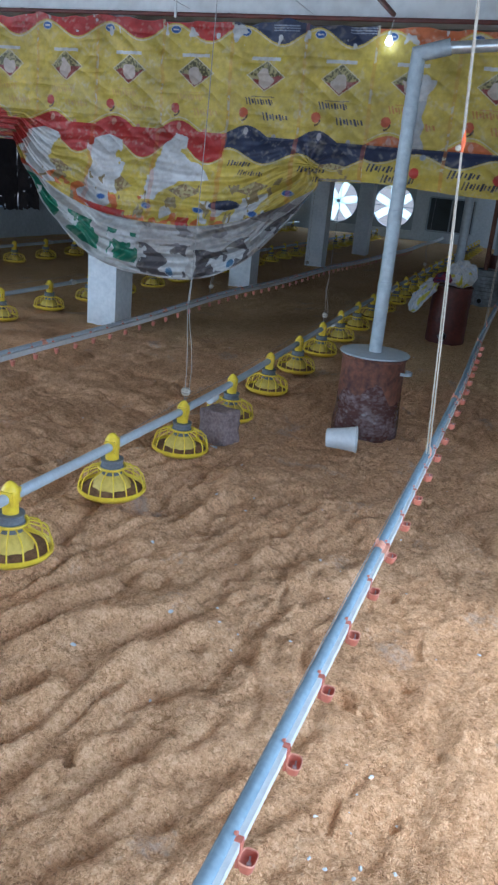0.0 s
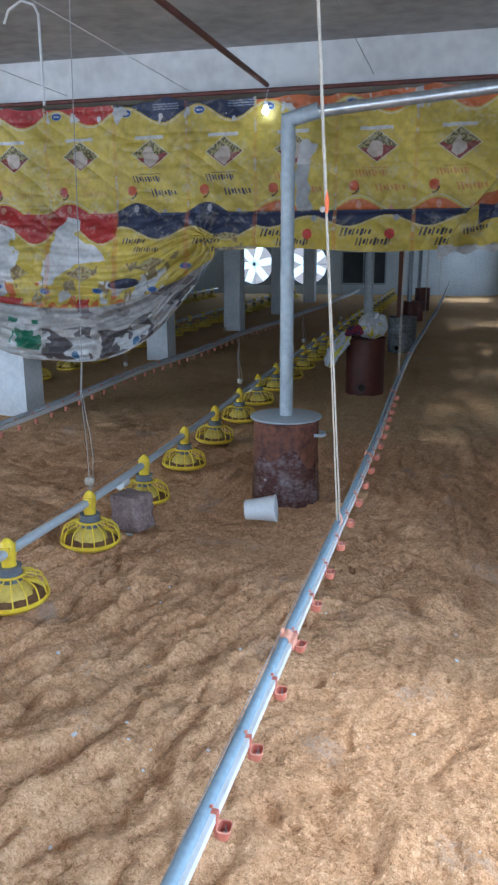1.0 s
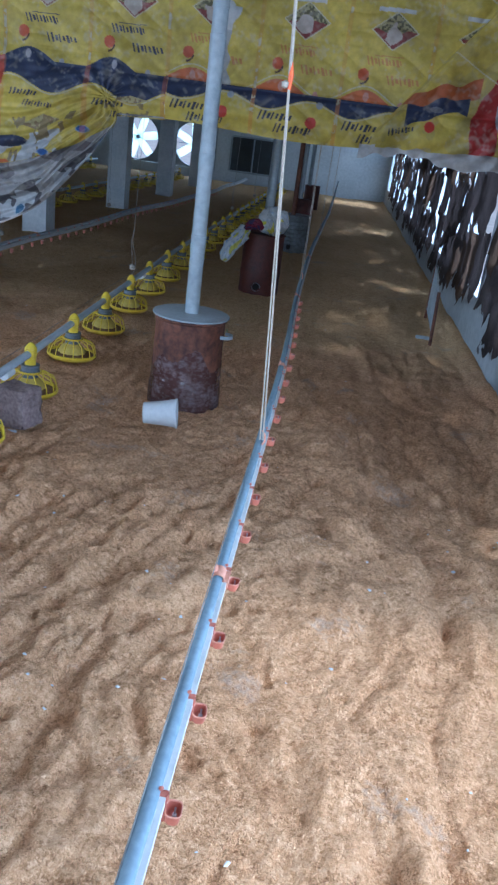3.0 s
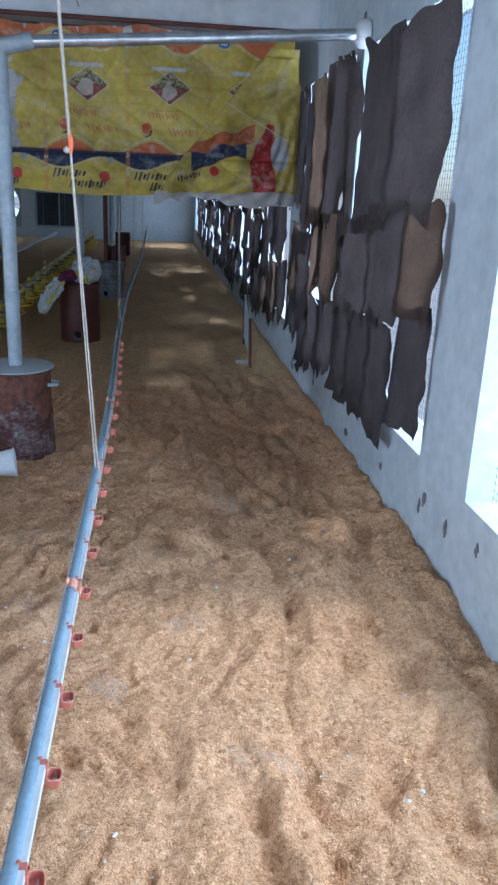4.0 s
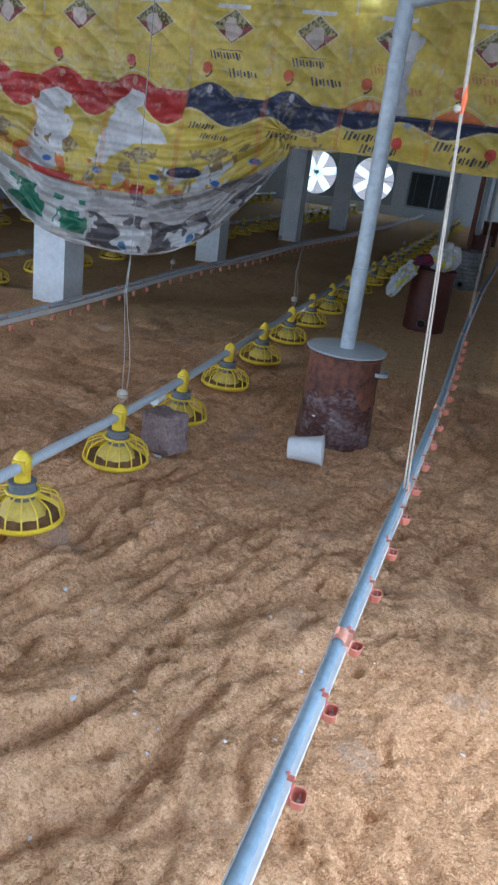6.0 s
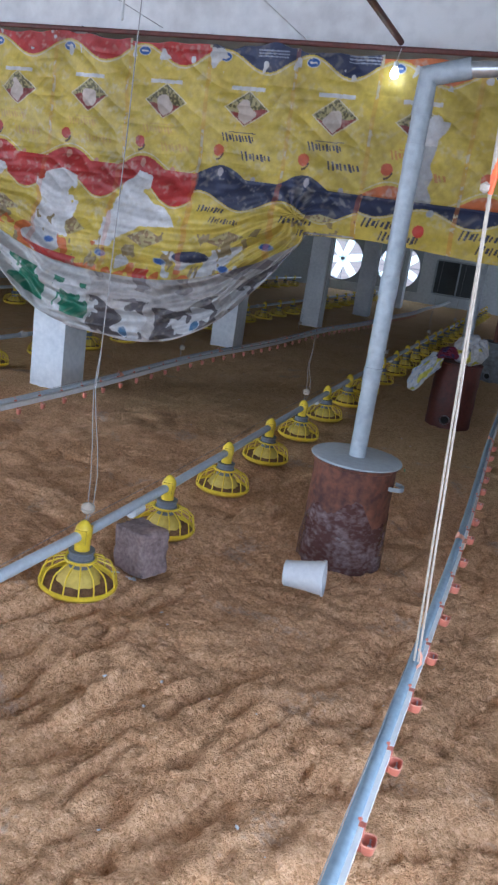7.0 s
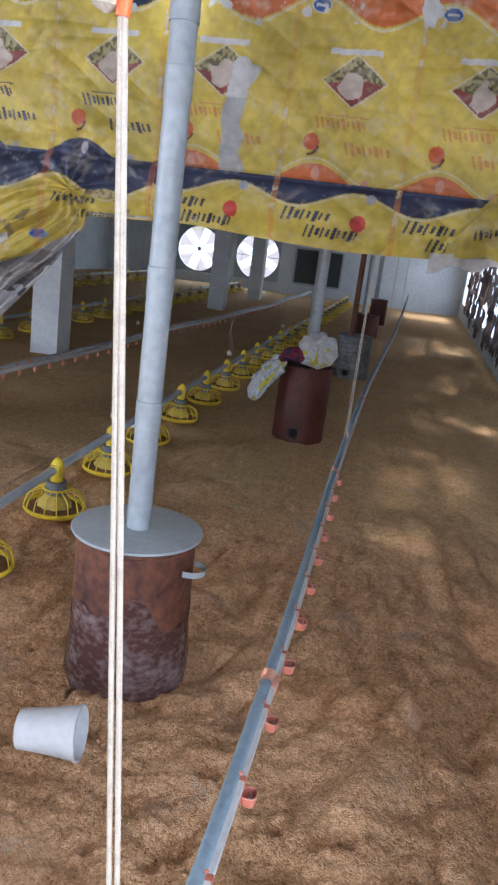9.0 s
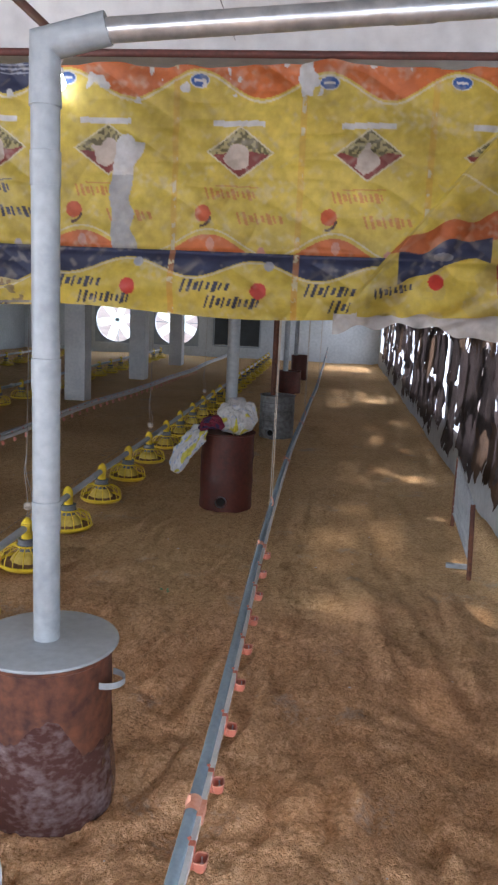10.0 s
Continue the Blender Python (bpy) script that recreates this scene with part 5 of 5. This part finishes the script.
def sack_panel(x0, x1, z_top, z_low, paint, kind, lift, label=""):
    """One sewn-in sack; z_top and z_low: functions of x. lift: how far it lies over its neighbours."""
    m = int((x1 - x0 + 0.02) / STEP) + 2
    xs = np.linspace(x0 - 0.010, x1 + 0.010, m)
    zt, zl = z_top(xs), z_low(xs)
    n = int(np.max(zt - zl) / STEP) + 3
    v = np.linspace(0, 1, n)[:, None]
    Z = zt[None] * (1 - v) + zl[None] * v
    X = np.repeat(xs[None], n, 0)
    wide = x1 - x0
    col = paint(X, Z, np.clip(X - x0, 0, wide), kind, wide)
    # torn white patches and grime lie over the print
    if paint is paint_main:
        tear = (np.abs(X + 1.13 - 0.06 * np.sin(5 * Z)) < 0.060 + 0.02 * lattice(X + 2, Z, 0.08, 91)) & (Z > 1.96) & (Z < 2.52)
        tear |= np.hypot((X + 1.16) / 0.055, (Z - 2.50) / 0.06) < 1
        col[tear] = np.where((Z[tear] > 2.36)[:, None], 0.62, 0.42) * np.ones(3)
        top = (Z > 2.76 + 0.05 * lattice(X + 2, Z, 0.1, 92)) & blobs(X, Z * 0.7, 0.085, 93, 0.88)
        col[top] = WHITE
    grime = 0.86 + 0.16 * lattice(X + 40, Z + 40, 0.30, 94) + 0.10 * lattice(X + 0.9 * Z + 40, Z * 0.3 + 40, 0.06, 95)
    col = col * np.clip(grime, 0.5, 1.1)[..., None]
    # pale streaks: wrinkle sheen put into the colour, along with dust and scuffs
    ruck = np.clip(lattice(X * 0.8 + 0.8 * Z + 40, Z * 1.2 - X + 40, 0.045, 96) - 0.35, 0, 1)[..., None]
    col = col * (1 - 0.45 * ruck) + 0.45 * ruck * np.array((0.52, 0.46, 0.34))
    scuff_sheen = np.clip(lattice(X * 0.5 + 40, Z * 1.3 + 40, 0.09, 97) + 0.7 * lattice(X + Z + 40, Z - X + 40, 0.03, 99) - 0.55, 0, 0.6)[..., None]
    col = col * (1 - 0.5 * scuff_sheen) + 0.5 * scuff_sheen * np.array((0.58, 0.54, 0.46))
    Y = sheet_y(X, Z) - lift
    ob = new("sack", grid_mesh("sack", np.stack([X, Y, Z], -1), M_PRINT, np.clip(col, 0.01, 0.8)))
    ob.parent = sheet
    return tagged(ob, label)


for i, (x0, x1) in enumerate(zip(SEAMS[:-1], SEAMS[1:])):
    kind = "red" if x1 < -2.8 else "navy" if x1 < -1.5 else "orange"
    lift = 0.003 * (i % 2)
    wob = lambda x, sd=i: ZT - 0.012 + 0.018 * lattice(x + 9, x * 0 + sd, 0.12, 98) + 0.026 * lattice(x + 9, x * 0 + 3, 0.33, 88)
    sack_panel(x0, x1, wob, lambda x: ZM + 0 * x, paint_main, kind, lift)
    if x1 > -1.5:
        sack_panel(x0, x1, lambda x: ZM + 0.012 + 0 * x, low_edge, paint_low, kind, lift + 0.006)
    else:
        sack_panel(x0, x1, lambda x: ZM + 0.012 + 0 * x, lambda x: np.minimum(lining_edge(x), ZM - 0.02) - 0.01, paint_belly, kind, lift + 0.006)
        sack_panel(x0, x1, lambda x: lining_edge(x) + 0.012, low_edge, paint_lining, kind, lift + 0.012, "grey and white printed sack" if x0 > -3.9 else "green and white printed sack")
sack_panel(1.10, 1.17, lambda x: 2.80 - 3.0 * (x - 1.1), lambda x: 1.62 + 0.2 * (x - 1.1), paint_low, "orange", 0.0, "crumpled end of the sheet by the wall")

def paint_corner(x, z, u, kind, wide):
    col = np.zeros(x.shape + (3,)) + YEL * 0.95
    # duller diagonal patches paint in the shading of the folds
    col[blobs(x * 0.7 + 0.5 * z, z - 0.8 * x, 0.11, 48, 0.30)] = YEL * 0.72 + PALE * 0.12
    wall_end(col, x, z, np.ones(x.shape, bool), 0.35 * lattice(x + 2, z + 2, 0.12, 64))
    bars(col, x - 0.14 + 0.5 * (z - 1.85), z - 0.25 * (x - 0.2), 0.0, 1.80, 0.22, 0.026, 4, np.array((0.03, 0.035, 0.07)), -0.35)
    col[np.abs(z - 2.36 + 0.5 * (x - 0.62)) < 0.005] = PALE
    return col


sack_panel(0.10, 1.13, lambda x: np.minimum(1.69 + 1.25 * x + 0.015 * lattice(x + 4, x * 0, 0.15, 46), 2.82), lambda x: 1.68 + 0.04 * x + 0.012 * lattice(x + 4, x * 0, 0.09, 47), paint_corner, "orange", 0.085, "gathered folded-over corner of the sheet")


def paint_hem(x, z, u, kind, wide):
    return np.zeros(x.shape + (3,)) + np.array((0.58, 0.55, 0.52))


sack_panel(-0.02, 1.15, lambda x: 1.70 + 0.03 * lattice(x + 5, x * 0, 0.2, 44) + 0.03 * x, lambda x: 1.595 + 0.035 * np.sin(5.2 * x) + 0.02 * lattice(x + 5, x * 0, 0.1, 45) + 0.03 * x, paint_hem, "orange", 0.055, "crumpled white hem cloth")

# bulb before the sheet's top edge
bulb = thing("light_bulb", "lit white bulb hanging before the top of the sheet", "light bulb", (-1.49, 6.96, 2.75))
glow = bpy.data.materials.new("bulb_glow")
glow.use_nodes = True
glow.node_tree.nodes["Principled BSDF"].inputs["Emission Color"].default_value = (0.85, 0.95, 1.0, 1)
glow.node_tree.nodes["Principled BSDF"].inputs["Emission Strength"].default_value = 14.0
part("glass", Geo().lathe([(0.001, 0.0), (0.018, 0.004), (0.029, 0.022), (0.029, 0.040), (0.016, 0.064), (0.013, 0.075)], 20), glow, bulb)
sock = part("socket", Geo().lathe([(0.014, 0.073), (0.017, 0.075), (0.017, 0.105), (0.004, 0.112)], 16), M_WHITEPLASTIC, bulb)
part("flex", Geo().tube([(0, 0, 0.11), (0.004, 0.02, 0.15), (0, 0.09, 0.215)], 0.003, 6), M_WHITEPIPE, sock)

# ---- scraps in the litter ----
def scraps(name, label, category, count, seed, box, size, mat):
    g, rg = Geo(), random.Random(seed)
    for _ in range(count):
        x, y = rg.uniform(box[0], box[1]), rg.uniform(box[2], box[3])
        s = rg.uniform(*size)
        i, j = int(np.argmin(np.abs(gx - x))), int(np.argmin(np.abs(gy - y)))
        base = float(Z_FLOOR[j, i])
        turn = Matrix.Rotation(rg.uniform(0, 6.3), 3, "Z") @ Matrix.Rotation(rg.uniform(-0.4, 0.4), 3, "X")
        k = 7
        top = [turn @ Vector((s * math.cos(a * math.tau / k) * rg.uniform(0.6, 1.2), 0.7 * s * math.sin(a * math.tau / k) * rg.uniform(0.6, 1.2), 0.0)) for a in range(k)]
        o = Vector((x, y, base + 0.1 * s))
        g.add([o + p for p in top] + [o + turn @ Vector((0, 0, 0.5 * s)), o - turn @ Vector((0, 0, 0.5 * s))], [(a, (a + 1) % k, k) for a in range(k)] + [((a + 1) % k, a, k + 1) for a in range(k)])
    ob = part(name, g, mat)
    return tagged(ob, label, category, kind="stuff")


scraps("white_scraps", "scattered white crumbs and feather scraps in the litter", "scraps", 60, 3, (-1.6, 1.0, 1.4, 4.2), (0.004, 0.015), M_WHITEPLASTIC)
scraps("white_scraps", "sparse white crumbs in the litter further on", "scraps", 40, 4, (-3.4, 0.8, 4.2, 10.0), (0.004, 0.010), M_WHITEPLASTIC)
scraps("lime_crumbs", "white lime crumbs fallen beside the cement block", "crumbs", 9, 5, (-1.80, -1.64, 4.24, 4.34), (0.008, 0.020), M_WHITEPLASTIC)
scraps("white_scraps", "pale crumbs by the drinker line", "scraps", 10, 9, (-0.25, 0.0, 1.5, 2.0), (0.004, 0.012), M_WHITEPLASTIC)
scraps("green_scrap", "bit of bright green plastic in the litter", "scrap", 3, 6, (-0.98, -0.91, 7.20, 7.28), (0.010, 0.018), material("green_plastic", (0.12, 0.5, 0.2), 0.4))
